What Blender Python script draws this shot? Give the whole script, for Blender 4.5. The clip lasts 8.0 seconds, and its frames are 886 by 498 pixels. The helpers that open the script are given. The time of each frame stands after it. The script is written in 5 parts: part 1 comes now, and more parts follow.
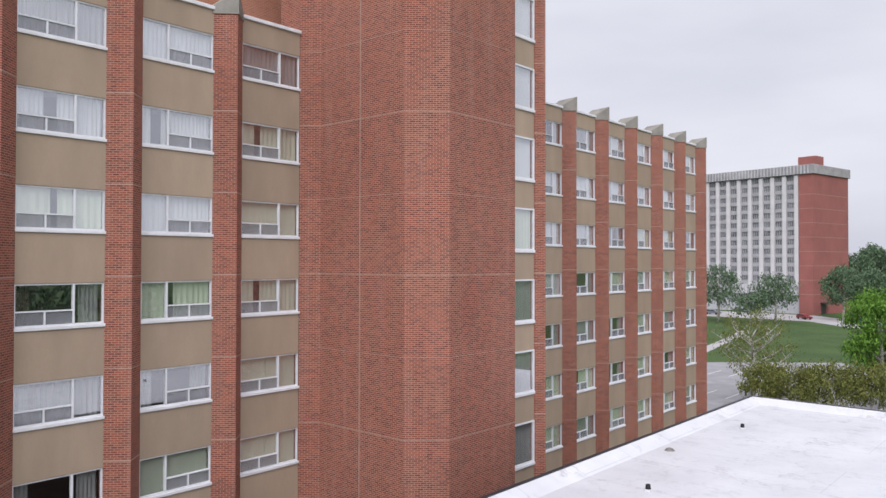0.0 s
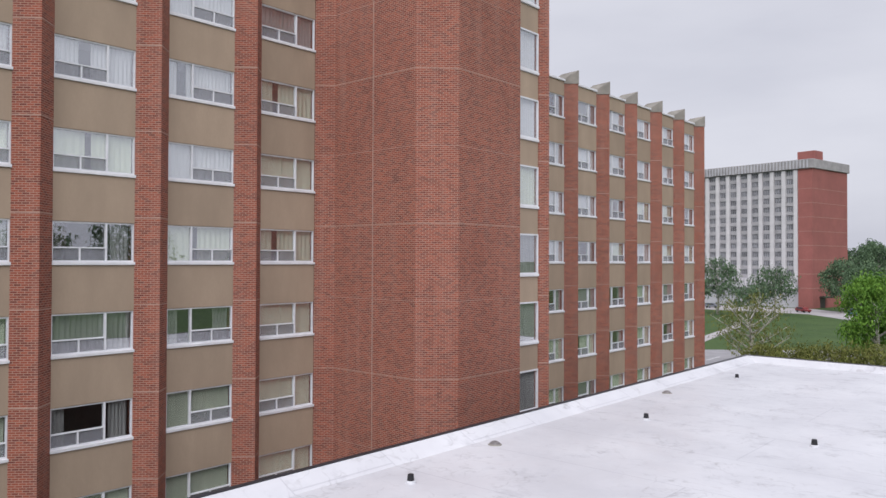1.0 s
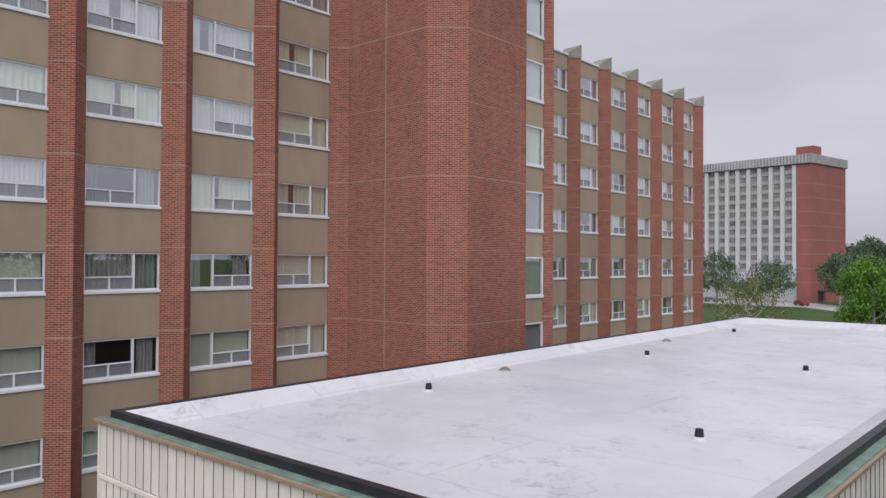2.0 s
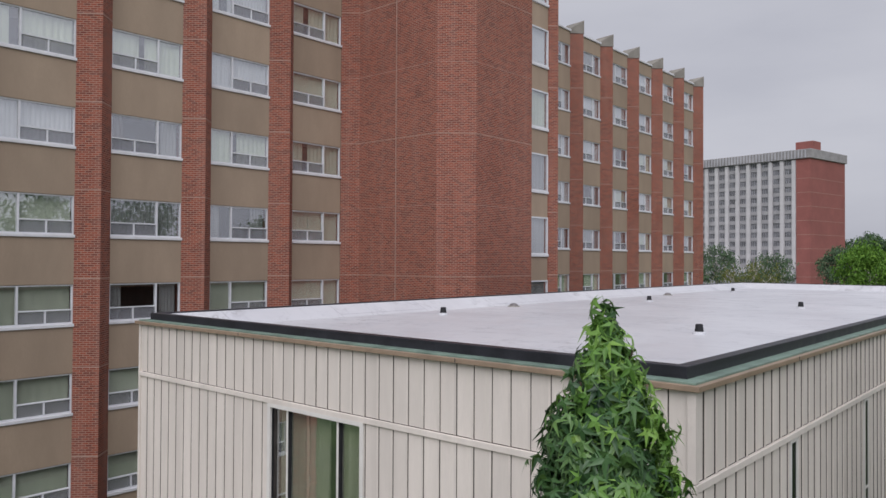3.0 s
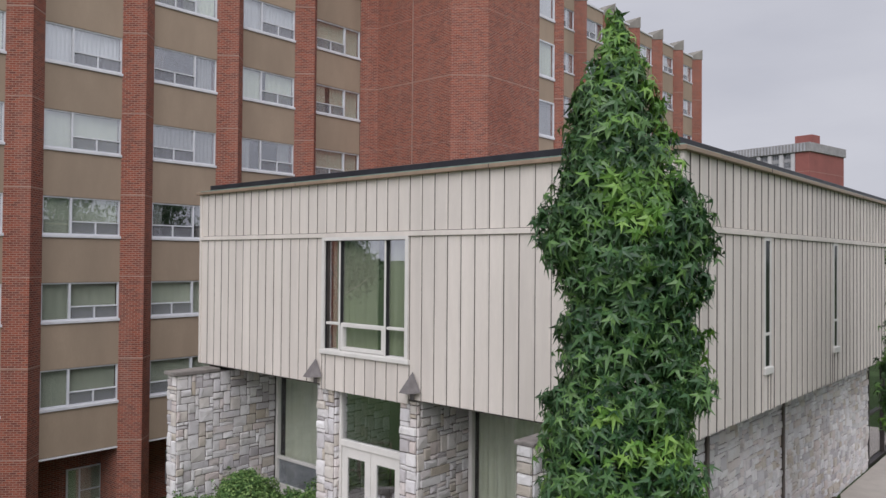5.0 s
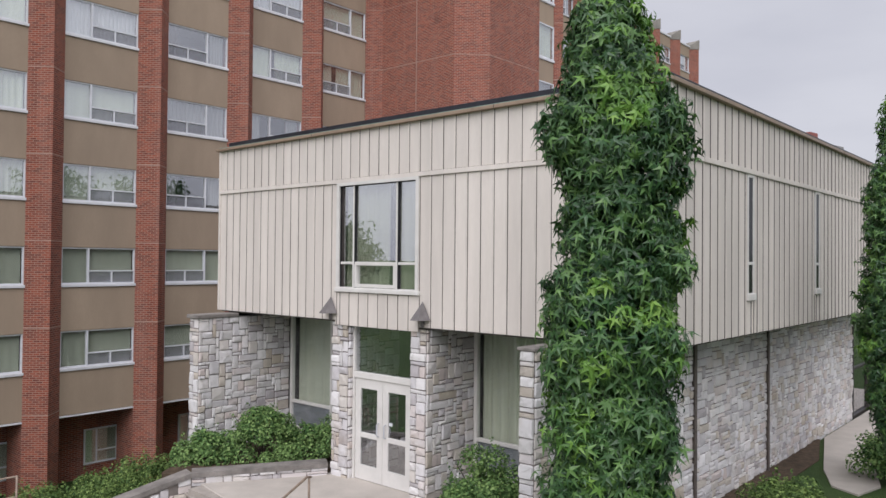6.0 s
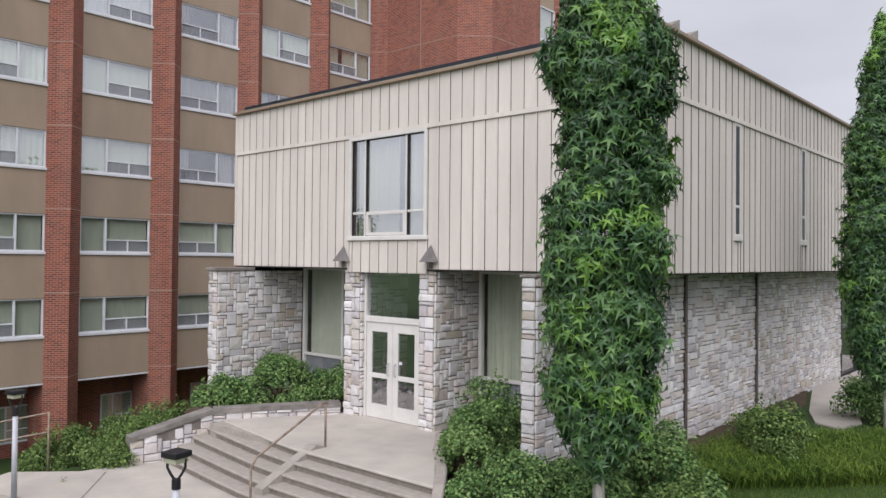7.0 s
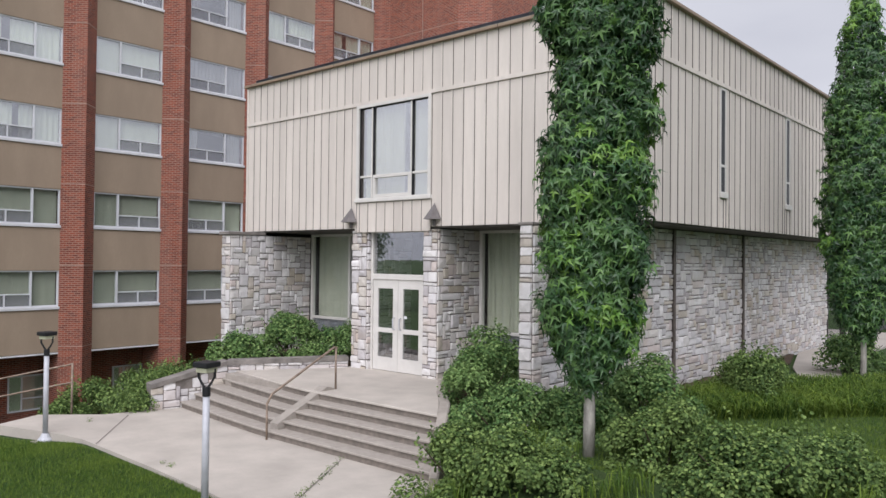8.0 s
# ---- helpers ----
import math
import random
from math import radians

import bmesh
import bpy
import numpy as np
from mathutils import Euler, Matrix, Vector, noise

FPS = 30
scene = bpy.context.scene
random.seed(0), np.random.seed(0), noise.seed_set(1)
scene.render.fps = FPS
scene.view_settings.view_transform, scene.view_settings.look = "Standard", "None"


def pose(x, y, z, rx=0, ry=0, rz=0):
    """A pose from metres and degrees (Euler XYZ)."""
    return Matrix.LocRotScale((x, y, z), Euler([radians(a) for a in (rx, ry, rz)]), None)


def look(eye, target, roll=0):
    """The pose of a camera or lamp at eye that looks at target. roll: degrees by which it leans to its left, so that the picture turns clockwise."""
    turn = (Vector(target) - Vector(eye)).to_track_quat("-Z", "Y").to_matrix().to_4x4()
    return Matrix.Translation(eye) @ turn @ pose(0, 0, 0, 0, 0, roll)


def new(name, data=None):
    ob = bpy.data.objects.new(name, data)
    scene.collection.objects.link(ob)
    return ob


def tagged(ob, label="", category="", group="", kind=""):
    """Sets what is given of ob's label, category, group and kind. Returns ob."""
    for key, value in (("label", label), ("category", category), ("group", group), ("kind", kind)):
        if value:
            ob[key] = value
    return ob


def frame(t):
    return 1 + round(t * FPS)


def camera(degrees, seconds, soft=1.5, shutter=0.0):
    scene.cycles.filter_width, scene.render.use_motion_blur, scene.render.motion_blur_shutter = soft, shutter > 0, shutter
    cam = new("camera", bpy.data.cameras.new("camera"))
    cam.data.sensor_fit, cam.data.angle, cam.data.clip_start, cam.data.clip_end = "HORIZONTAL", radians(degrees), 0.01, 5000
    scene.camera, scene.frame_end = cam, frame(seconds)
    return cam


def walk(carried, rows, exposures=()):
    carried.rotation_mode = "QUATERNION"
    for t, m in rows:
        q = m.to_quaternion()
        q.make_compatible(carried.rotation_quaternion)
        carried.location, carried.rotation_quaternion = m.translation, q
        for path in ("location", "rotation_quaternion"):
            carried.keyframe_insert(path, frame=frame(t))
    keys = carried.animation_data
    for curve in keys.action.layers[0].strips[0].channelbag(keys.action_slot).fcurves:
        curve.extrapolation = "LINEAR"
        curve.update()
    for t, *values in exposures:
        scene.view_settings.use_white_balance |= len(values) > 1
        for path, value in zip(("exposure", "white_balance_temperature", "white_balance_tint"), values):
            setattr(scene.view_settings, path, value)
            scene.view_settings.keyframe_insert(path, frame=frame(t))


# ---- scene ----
cam = camera(60.8, 8.0)
PATH = [
    (0, (0.253, 0.302, 14.471), (-1.065, 1.806, 14.502), 0.1),
    (0.5, (0.602, -0.335, 13.606), (-0.716, 1.169, 13.635), 0.2),
    (1, (0.909, -0.92, 12.695), (-0.409, 0.583, 12.724), 0.2),
    (1.5, (1.176, -1.527, 11.795), (-0.141, -0.022, 11.823), 0.3),
    (3, (1.822, -3.074, 9.137), (0.505, -1.569, 9.166), 0.3),
    (3.5, (2.017, -3.545, 8.336), (0.699, -2.04, 8.365), 0.4),
    (4, (2.237, -4.024, 7.596), (0.919, -2.52, 7.625), 0.3),
    (4.5, (2.505, -4.502, 6.964), (1.186, -2.999, 6.994), 0.4),
    (6, (3.319, -5.817, 5.246), (2.003, -4.311, 5.277), 0.5),
    (6.5, (3.593, -6.195, 4.684), (2.275, -4.691, 4.716), 0.5),
    (7, (3.843, -6.574, 4.197), (2.525, -5.07, 4.227), 0.5),
    (7.5, (4.146, -6.944, 3.734), (2.826, -5.441, 3.763), 0.5),
    (8, (4.377, -7.278, 3.318), (3.06, -5.773, 3.348), 0.6),
]
walk(cam, [(t, look(eye, target, roll)) for t, eye, target, roll in PATH],
     exposures=[(0.0, 0.08), (1.5, -0.20), (3.0, -0.46), (4.0, -0.51), (5.0, -0.36), (6.5, -0.15), (8.0, -0.10)])

# ---- world, sun, exposure ----
world = bpy.data.worlds.new("overcast_sky")
scene.world = world
world.use_nodes = True
wn, wl = world.node_tree.nodes, world.node_tree.links
sky = wn.new("ShaderNodeTexSky")
sky.sky_type, sky.sun_disc = "NISHITA", False
sky.sun_elevation, sky.sun_rotation = radians(47), radians(149)
sky.air_density, sky.dust_density = 1.0, 3.0
soft_sky = wn.new("ShaderNodeHueSaturation")
soft_sky.inputs["Saturation"].default_value = 0.22
cloud_noise = wn.new("ShaderNodeTexNoise")
cloud_noise.inputs["Scale"].default_value, cloud_noise.inputs["Detail"].default_value = 2.2, 5
cloud_map = wn.new("ShaderNodeMapping")
cloud_map.inputs["Scale"].default_value = (1, 1, 3.5)
cloud_coord = wn.new("ShaderNodeTexCoord")
cloud_ramp = wn.new("ShaderNodeValToRGB")
cloud_ramp.color_ramp.elements[0].position, cloud_ramp.color_ramp.elements[0].color = 0.3, (6.8, 6.95, 8.05, 1)
cloud_ramp.color_ramp.elements[1].position, cloud_ramp.color_ramp.elements[1].color = 0.72, (8.65, 8.75, 9.75, 1)
cloud_mix = wn.new("ShaderNodeMix")
cloud_mix.data_type = "RGBA"
cloud_mix.inputs["Factor"].default_value = 0.82
wl.new(cloud_coord.outputs["Generated"], cloud_map.inputs["Vector"])
wl.new(cloud_map.outputs["Vector"], cloud_noise.inputs["Vector"])
wl.new(cloud_noise.outputs["Fac"], cloud_ramp.inputs["Fac"])
wl.new(sky.outputs["Color"], soft_sky.inputs["Color"])
wl.new(soft_sky.outputs["Color"], cloud_mix.inputs[6])
wl.new(cloud_ramp.outputs["Color"], cloud_mix.inputs[7])
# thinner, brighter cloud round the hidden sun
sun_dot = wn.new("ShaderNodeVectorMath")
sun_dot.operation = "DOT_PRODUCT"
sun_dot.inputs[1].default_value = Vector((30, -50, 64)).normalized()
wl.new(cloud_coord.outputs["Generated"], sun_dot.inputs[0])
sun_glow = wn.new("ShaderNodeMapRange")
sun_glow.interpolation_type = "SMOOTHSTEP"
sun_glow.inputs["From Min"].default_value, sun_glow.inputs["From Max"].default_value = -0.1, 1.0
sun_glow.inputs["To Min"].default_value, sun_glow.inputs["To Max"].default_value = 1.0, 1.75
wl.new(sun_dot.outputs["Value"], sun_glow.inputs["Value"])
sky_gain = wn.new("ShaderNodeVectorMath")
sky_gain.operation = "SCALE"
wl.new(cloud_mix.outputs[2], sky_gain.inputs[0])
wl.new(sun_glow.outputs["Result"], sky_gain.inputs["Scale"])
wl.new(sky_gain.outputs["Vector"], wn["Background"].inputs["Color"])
wn["Background"].inputs["Strength"].default_value = 0.1

sun = new("sun", bpy.data.lights.new("sun", "SUN"))
sun.data.energy, sun.data.angle, sun.data.color = 2.4, radians(55), (1.0, 0.965, 1.03)
sun.matrix_basis = look((30, -50, 64), (0, 0, 0))


# ---- materials ----
def material(name, rough=0.8, metal=0.0, spec=0.3):
    m = bpy.data.materials.new(name)
    m.use_nodes = True
    n, l = m.node_tree.nodes, m.node_tree.links
    b = n["Principled BSDF"]
    b.inputs["Roughness"].default_value, b.inputs["Metallic"].default_value = rough, metal
    b.inputs["Specular IOR Level"].default_value = spec
    return m, n, l, b


def noise_node(n, l, vec, scale, detail=4, rough=0.6):
    t = n.new("ShaderNodeTexNoise")
    t.inputs["Scale"].default_value, t.inputs["Detail"].default_value, t.inputs["Roughness"].default_value = scale, detail, rough
    l.new(vec, t.inputs["Vector"])
    return t.outputs["Fac"]


def mix(n, l, fac, a, b, mode="MIX"):
    k = n.new("ShaderNodeMix")
    k.data_type, k.blend_type = "RGBA", mode
    for sock, v in ((k.inputs["Factor"], fac), (k.inputs[6], a), (k.inputs[7], b)):
        if isinstance(v, (int, float)):
            sock.default_value = v
        elif isinstance(v, tuple):
            sock.default_value = (*v, 1)
        else:
            l.new(v, sock)
    return k.outputs[2]


def ramp(n, l, fac, lo, hi, a=0.0, b=1.0):
    k = n.new("ShaderNodeMapRange")
    k.inputs["From Min"].default_value, k.inputs["From Max"].default_value = lo, hi
    k.inputs["To Min"].default_value, k.inputs["To Max"].default_value = a, b
    l.new(fac, k.inputs["Value"])
    return k.outputs["Result"]


def bump(n, l, b, height, strength, distance=0.01):
    k = n.new("ShaderNodeBump")
    k.inputs["Strength"].default_value, k.inputs["Distance"].default_value = strength, distance
    l.new(height, k.inputs["Height"])
    l.new(k.outputs["Normal"], b.inputs["Normal"])


def coords(n, which="Object"):
    return n.new("ShaderNodeTexCoord").outputs[which]


def world_pos(n):
    return n.new("ShaderNodeNewGeometry").outputs["Position"]


def plain(name, colour, rough=0.7, metal=0.0, vary=0.15, scale=3.0, grain=40.0, relief=0.15, per_object=0.0, per_island=0.0, stretch=None, spec=0.3):
    """A surface of one paint or stone, with blotches, grain, fine relief and a spread from piece to piece."""
    m, n, l, b = material(name, rough, metal, spec)
    pos = world_pos(n)
    if stretch:
        mp = n.new("ShaderNodeMapping")
        mp.inputs["Scale"].default_value = stretch
        l.new(pos, mp.inputs["Vector"])
        pos = mp.outputs["Vector"]
    big, fine = noise_node(n, l, pos, scale, 5), noise_node(n, l, pos, grain, 3)
    dark = tuple(c * (1 - 1.6 * vary) for c in colour)
    light = tuple(min(1, c * (1 + 0.9 * vary)) for c in colour)
    col = mix(n, l, ramp(n, l, big, 0.3, 0.7), dark, light)
    col = mix(n, l, ramp(n, l, fine, 0.3, 0.7, 0.0, 0.35), col, dark)
    for amount, node, out in ((per_object, "ShaderNodeObjectInfo", "Random"), (per_island, "ShaderNodeNewGeometry", "Random Per Island")):
        if amount:
            h = n.new("ShaderNodeHueSaturation")
            r = n.new(node).outputs[out]
            l.new(ramp(n, l, r, 0, 1, 1 - amount, 1 + amount), h.inputs["Value"])
            l.new(col, h.inputs["Color"])
            col = h.outputs["Color"]
    l.new(col, b.inputs["Base Color"])
    l.new(ramp(n, l, big, 0.2, 0.8, max(0, rough - 0.12), min(1, rough + 0.12)), b.inputs["Roughness"])
    bump(n, l, b, fine, relief, 0.008)
    return m


def brick_material(name, c1, c2, mortar):
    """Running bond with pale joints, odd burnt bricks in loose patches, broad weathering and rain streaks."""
    m, n, l, b = material(name, 0.88)
    uv = coords(n, "UV")
    t = n.new("ShaderNodeTexBrick")
    t.inputs["Scale"].default_value = 1.0
    t.inputs["Brick Width"].default_value, t.inputs["Row Height"].default_value = 0.203, 0.0677
    t.inputs["Mortar Size"].default_value, t.inputs["Mortar Smooth"].default_value = 0.0095, 0.15
    t.inputs["Color1"].default_value, t.inputs["Color2"].default_value, t.inputs["Mortar"].default_value = (*c1, 1), (*c2, 1), (*mortar, 1)
    l.new(uv, t.inputs["Vector"])
    pos = world_pos(n)
    col = mix(n, l, ramp(n, l, noise_node(n, l, pos, 0.35, 6), 0.42, 0.72, 0.0, 0.8), t.outputs["Color"], (0.84, 0.78, 0.76), "MULTIPLY")
    odd = n.new("ShaderNodeTexBrick")
    odd.inputs["Scale"].default_value, odd.inputs["Brick Width"].default_value, odd.inputs["Row Height"].default_value = 1.0, 0.203, 0.0677
    odd.inputs["Mortar Size"].default_value, odd.inputs["Bias"].default_value = 0.0, -0.72
    odd.inputs["Color1"].default_value, odd.inputs["Color2"].default_value = (1, 1, 1, 1), (0.45, 0.45, 0.50, 1)
    l.new(uv, odd.inputs["Vector"])
    col = mix(n, l, ramp(n, l, noise_node(n, l, pos, 0.55, 4), 0.50, 0.68, 0.12, 0.85), col, mix(n, l, 1.0, col, odd.outputs["Color"], "MULTIPLY"))
    # greyed patches where courses were repointed
    col = mix(n, l, ramp(n, l, noise_node(n, l, pos, 1.7, 5, 0.7), 0.62, 0.76, 0.0, 0.35), col, (0.20, 0.14, 0.125))
    streak = n.new("ShaderNodeMapping")
    streak.inputs["Scale"].default_value = (3.0, 3.0, 0.12)
    l.new(pos, streak.inputs["Vector"])
    col = mix(n, l, ramp(n, l, noise_node(n, l, streak.outputs["Vector"], 1.0, 4), 0.5, 0.75, 0.0, 0.16), col, (0.40, 0.27, 0.22))
    l.new(col, b.inputs["Base Color"])
    bump(n, l, b, t.outputs["Fac"], -0.7, 0.012)
    return m


def leaf_material(name, dark, mid, light, rough=0.45, tip=0.45):
    m, n, l, b = material(name, rough, 0, 0.4 if rough < 0.45 else 0.2)
    r = n.new("ShaderNodeNewGeometry").outputs["Random Per Island"]
    k = n.new("ShaderNodeValToRGB")
    k.color_ramp.elements[0].color, k.color_ramp.elements[1].color = (*dark, 1), (*light, 1)
    e = k.color_ramp.elements.new(0.55)
    e.color = (*mid, 1)
    l.new(r, k.inputs["Fac"])
    col = mix(n, l, ramp(n, l, noise_node(n, l, world_pos(n), 1.3, 3), 0.4, 0.75, 0.0, tip), k.outputs["Color"], light)
    l.new(col, b.inputs["Base Color"])
    tr = n.new("ShaderNodeBsdfTranslucent")
    l.new(col, tr.inputs["Color"])
    ms = n.new("ShaderNodeMixShader")
    ms.inputs["Fac"].default_value = 0.18
    l.new(b.outputs["BSDF"], ms.inputs[1])
    l.new(tr.outputs["BSDF"], ms.inputs[2])
    l.new(ms.outputs["Shader"], n["Material Output"].inputs["Surface"])
    return m


def glass_material(name, tint=(0.90, 0.92, 0.92), gloss=0.16):
    m, n, l, b = material(name)
    n.remove(b)
    tr, gl, lw, ms = n.new("ShaderNodeBsdfTransparent"), n.new("ShaderNodeBsdfGlossy"), n.new("ShaderNodeLayerWeight"), n.new("ShaderNodeMixShader")
    tr.inputs["Color"].default_value = (*tint, 1)
    gl.inputs["Color"].default_value = (0.97, 0.97, 1.0, 1)
    gl.inputs["Roughness"].default_value = 0.012
    lw.inputs["Blend"].default_value = 0.5
    pw5 = n.new("ShaderNodeMath")
    pw5.operation = "POWER"
    pw5.inputs[1].default_value = 4.0
    l.new(lw.outputs["Facing"], pw5.inputs[0])
    shine = ramp(n, l, pw5.outputs[0], 0.0, 1.0, gloss, 1.0)
    # slightly wavy panes
    bp = n.new("ShaderNodeBump")
    bp.inputs["Strength"].default_value, bp.inputs["Distance"].default_value = 0.03, 0.02
    l.new(noise_node(n, l, world_pos(n), 1.4, 2), bp.inputs["Height"])
    l.new(bp.outputs["Normal"], gl.inputs["Normal"])
    l.new(shine, ms.inputs["Fac"])
    l.new(tr.outputs["BSDF"], ms.inputs[1])
    l.new(gl.outputs["BSDF"], ms.inputs[2])
    l.new(ms.outputs["Shader"], n["Material Output"].inputs["Surface"])
    return m


BRICK = brick_material("red_brick", (0.285, 0.074, 0.042), (0.140, 0.039, 0.029), (0.34, 0.22, 0.17))
BRICK_PALE = brick_material("salmon_brick", (0.42, 0.16, 0.09), (0.36, 0.13, 0.075), (0.40, 0.28, 0.22))
BRICK_FAR = plain("far_hazed_brick", (0.28, 0.105, 0.09), 0.9, vary=0.12, scale=0.2, grain=2.0)
BAND = plain("pale_mortar_course", (0.38, 0.26, 0.21), 0.9)
TAN = plain("tan_stucco_panel", (0.355, 0.275, 0.20), 0.92, vary=0.10, scale=0.9, grain=25, relief=0.1, per_object=0.06, stretch=(1, 1, 0.35))
WHITE = plain("white_window_paint", (0.66, 0.67, 0.69), 0.5, vary=0.06, relief=0.03)
SILL = plain("white_stone_sill", (0.68, 0.68, 0.69), 0.7, vary=0.1, scale=2)
CAPSTONE = plain("grey_cast_stone", (0.25, 0.235, 0.205), 0.9, vary=0.2, scale=1.5)
INSIDE = plain("unlit_room_tone", (0.10, 0.095, 0.09), 0.9, vary=0.2)
GLASS = glass_material("window_glass", gloss=0.24)
SOLAR = glass_material("solar_glass", (0.88, 0.90, 0.88), 0.38)
CLEAR = glass_material("clear_glass", (0.93, 0.95, 0.94), 0.05)
SLOTGLASS = plain("dark_slot_glass", (0.02, 0.021, 0.022), 0.12, vary=0.3, relief=0.0, spec=0.1)


def screen_material():
    """Fine grey insect mesh that lets about half of the light through."""
    m, n, l, b = material("grey_insect_screen", 0.7)
    b.inputs["Base Color"].default_value = (0.34, 0.345, 0.37, 1)
    tr, ms = n.new("ShaderNodeBsdfTransparent"), n.new("ShaderNodeMixShader")
    ms.inputs["Fac"].default_value = 0.30
    l.new(tr.outputs["BSDF"], ms.inputs[1])
    l.new(b.outputs["BSDF"], ms.inputs[2])
    l.new(ms.outputs["Shader"], n["Material Output"].inputs["Surface"])
    return m


SCREEN = screen_material()
KICK = plain("grey_spandrel_glass", (0.24, 0.25, 0.27), 0.25, vary=0.15, spec=0.5)
CURTAINS = [
    plain("white_curtain_cloth", (0.72, 0.71, 0.70), 0.9, vary=0.06, scale=1.5, per_object=0.1, stretch=(6, 6, 0.2)),
    plain("pale_green_curtain_cloth", (0.72, 0.75, 0.60), 0.9, vary=0.08, scale=1.5, per_object=0.1, stretch=(6, 6, 0.2)),
    plain("grey_blind_slats", (0.38, 0.37, 0.36), 0.7, vary=0.12, per_object=0.15, stretch=(6, 6, 0.2)),
    plain("brown_curtain_cloth", (0.13, 0.09, 0.07), 0.9, vary=0.15, per_object=0.2, stretch=(6, 6, 0.2)),
]
BOARD = plain("warm_grey_painted_board", (0.665, 0.610, 0.550), 0.62, vary=0.085, scale=1.3, grain=30, relief=0.1, per_object=0.05, stretch=(1.5, 1.5, 0.25))
BATTEN = plain("warm_grey_painted_batten", (0.665, 0.610, 0.55), 0.6, vary=0.08, scale=2, per_object=0.05)
TRIM = plain("cream_trim_paint", (0.66, 0.64, 0.60), 0.5, vary=0.06)
DRIP = plain("tan_metal_drip_edge", (0.33, 0.245, 0.175), 0.45, 0.2, vary=0.15, scale=4)
COPPER = plain("green_weathered_flashing", (0.20, 0.28, 0.23), 0.6, 0.2, vary=0.25, scale=3)
CURB = plain("dark_roof_curb_metal", (0.035, 0.035, 0.042), 0.45, 0.3, vary=0.3, scale=2)
BLACK = plain("black_plastic", (0.018, 0.018, 0.02), 0.5, vary=0.2)
DARKMETAL = plain("dark_bronze_metal", (0.075, 0.065, 0.06), 0.45, 0.5, vary=0.2)
COLUMN = plain("brown_grey_steel_paint", (0.15, 0.125, 0.11), 0.6, 0.1, vary=0.25, scale=4)
DARKLINE = plain("dark_batten_shade_and_seam", (0.07, 0.06, 0.053), 0.9, vary=0.3, scale=3)
LAMPGREY = plain("grey_lamp_sheet_metal", (0.20, 0.185, 0.18), 0.55, 0.3, vary=0.2, scale=6)
STEEL = plain("galvanised_post", (0.50, 0.51, 0.54), 0.55, 0.1, vary=0.1, scale=5)
RAILPAINT = plain("worn_rail_paint", (0.31, 0.24, 0.185), 0.6, 0.3, vary=0.3, scale=8)
CONCRETE = plain("worn_concrete", (0.46, 0.42, 0.37), 0.92, vary=0.11, scale=1.6, grain=45, relief=0.2)
STEPCON = plain("step_concrete", (0.36, 0.325, 0.285), 0.92, vary=0.12, scale=7.0, grain=45, relief=0.25)
RISER = plain("dirt-and-shade_riser_concrete", (0.235, 0.205, 0.175), 0.93, vary=0.2, scale=9.0, grain=45, relief=0.25)
CAPCON = plain("stained_concrete_coping", (0.24, 0.22, 0.20), 0.9, vary=0.3, scale=3)
FARCON = plain("far_pale_concrete", (0.52, 0.51, 0.51), 0.9, vary=0.08, scale=0.3, grain=3)
FARRIB = plain("far_grey_concrete", (0.44, 0.44, 0.46), 0.9, vary=0.12, scale=0.3, grain=3)
FARFASCIA = plain("far_fascia_back_concrete", (0.32, 0.31, 0.305), 0.9, vary=0.2, scale=0.3, grain=3)
FARSPAN = plain("far_stained_concrete", (0.36, 0.355, 0.36), 0.9, vary=0.15, scale=0.4, grain=3)
FARGLASS = plain("far_dark_window", (0.06, 0.065, 0.075), 0.15, vary=0.3, scale=0.5, grain=1)
MORTAR = plain("dark_stone_joint", (0.23, 0.205, 0.185), 0.95, vary=0.25, scale=5)
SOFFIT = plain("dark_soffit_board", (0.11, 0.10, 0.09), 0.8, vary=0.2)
TWIG = plain("dark_twig_bark", (0.06, 0.045, 0.03), 0.9, vary=0.3, scale=9)
BARK = plain("grey_bark", (0.44, 0.42, 0.37), 0.9, vary=0.35, scale=9, grain=60, relief=0.6, stretch=(1, 1, 0.3))
ASPHALT = plain("pale_asphalt", (0.27, 0.265, 0.27), 0.9, vary=0.15, scale=0.5)
ROADGREY = plain("pale_road", (0.38, 0.36, 0.36), 0.9, vary=0.12, scale=0.2)
PAINTLINE = plain("white_road_paint", (0.62, 0.62, 0.62), 0.8)
LAMPGLASS = plain("frosted_lamp_lens", (0.42, 0.42, 0.30), 0.35, vary=0.1)
MULCH = plain("brown_mulch", (0.10, 0.07, 0.045), 0.95, vary=0.4, scale=8, grain=60, relief=0.8)

GUM = leaf_material("sweetgum_leaf", (0.013, 0.040, 0.018), (0.046, 0.115, 0.040), (0.125, 0.235, 0.062), 0.36, 0.3)
BUSH = leaf_material("shrub_leaf", (0.026, 0.070, 0.022), (0.115, 0.220, 0.065), (0.28, 0.40, 0.14), 0.5, 0.4)
IVY = leaf_material("weed_leaf", (0.024, 0.055, 0.016), (0.095, 0.165, 0.044), (0.24, 0.33, 0.10), 0.55, 0.4)
TREEDARK = leaf_material("far_hazed_leaf", (0.055, 0.095, 0.055), (0.09, 0.145, 0.08), (0.14, 0.21, 0.11), 0.7)
TREELIME = leaf_material("far_lime_leaf", (0.05, 0.12, 0.015), (0.10, 0.22, 0.03), (0.18, 0.32, 0.05), 0.6)
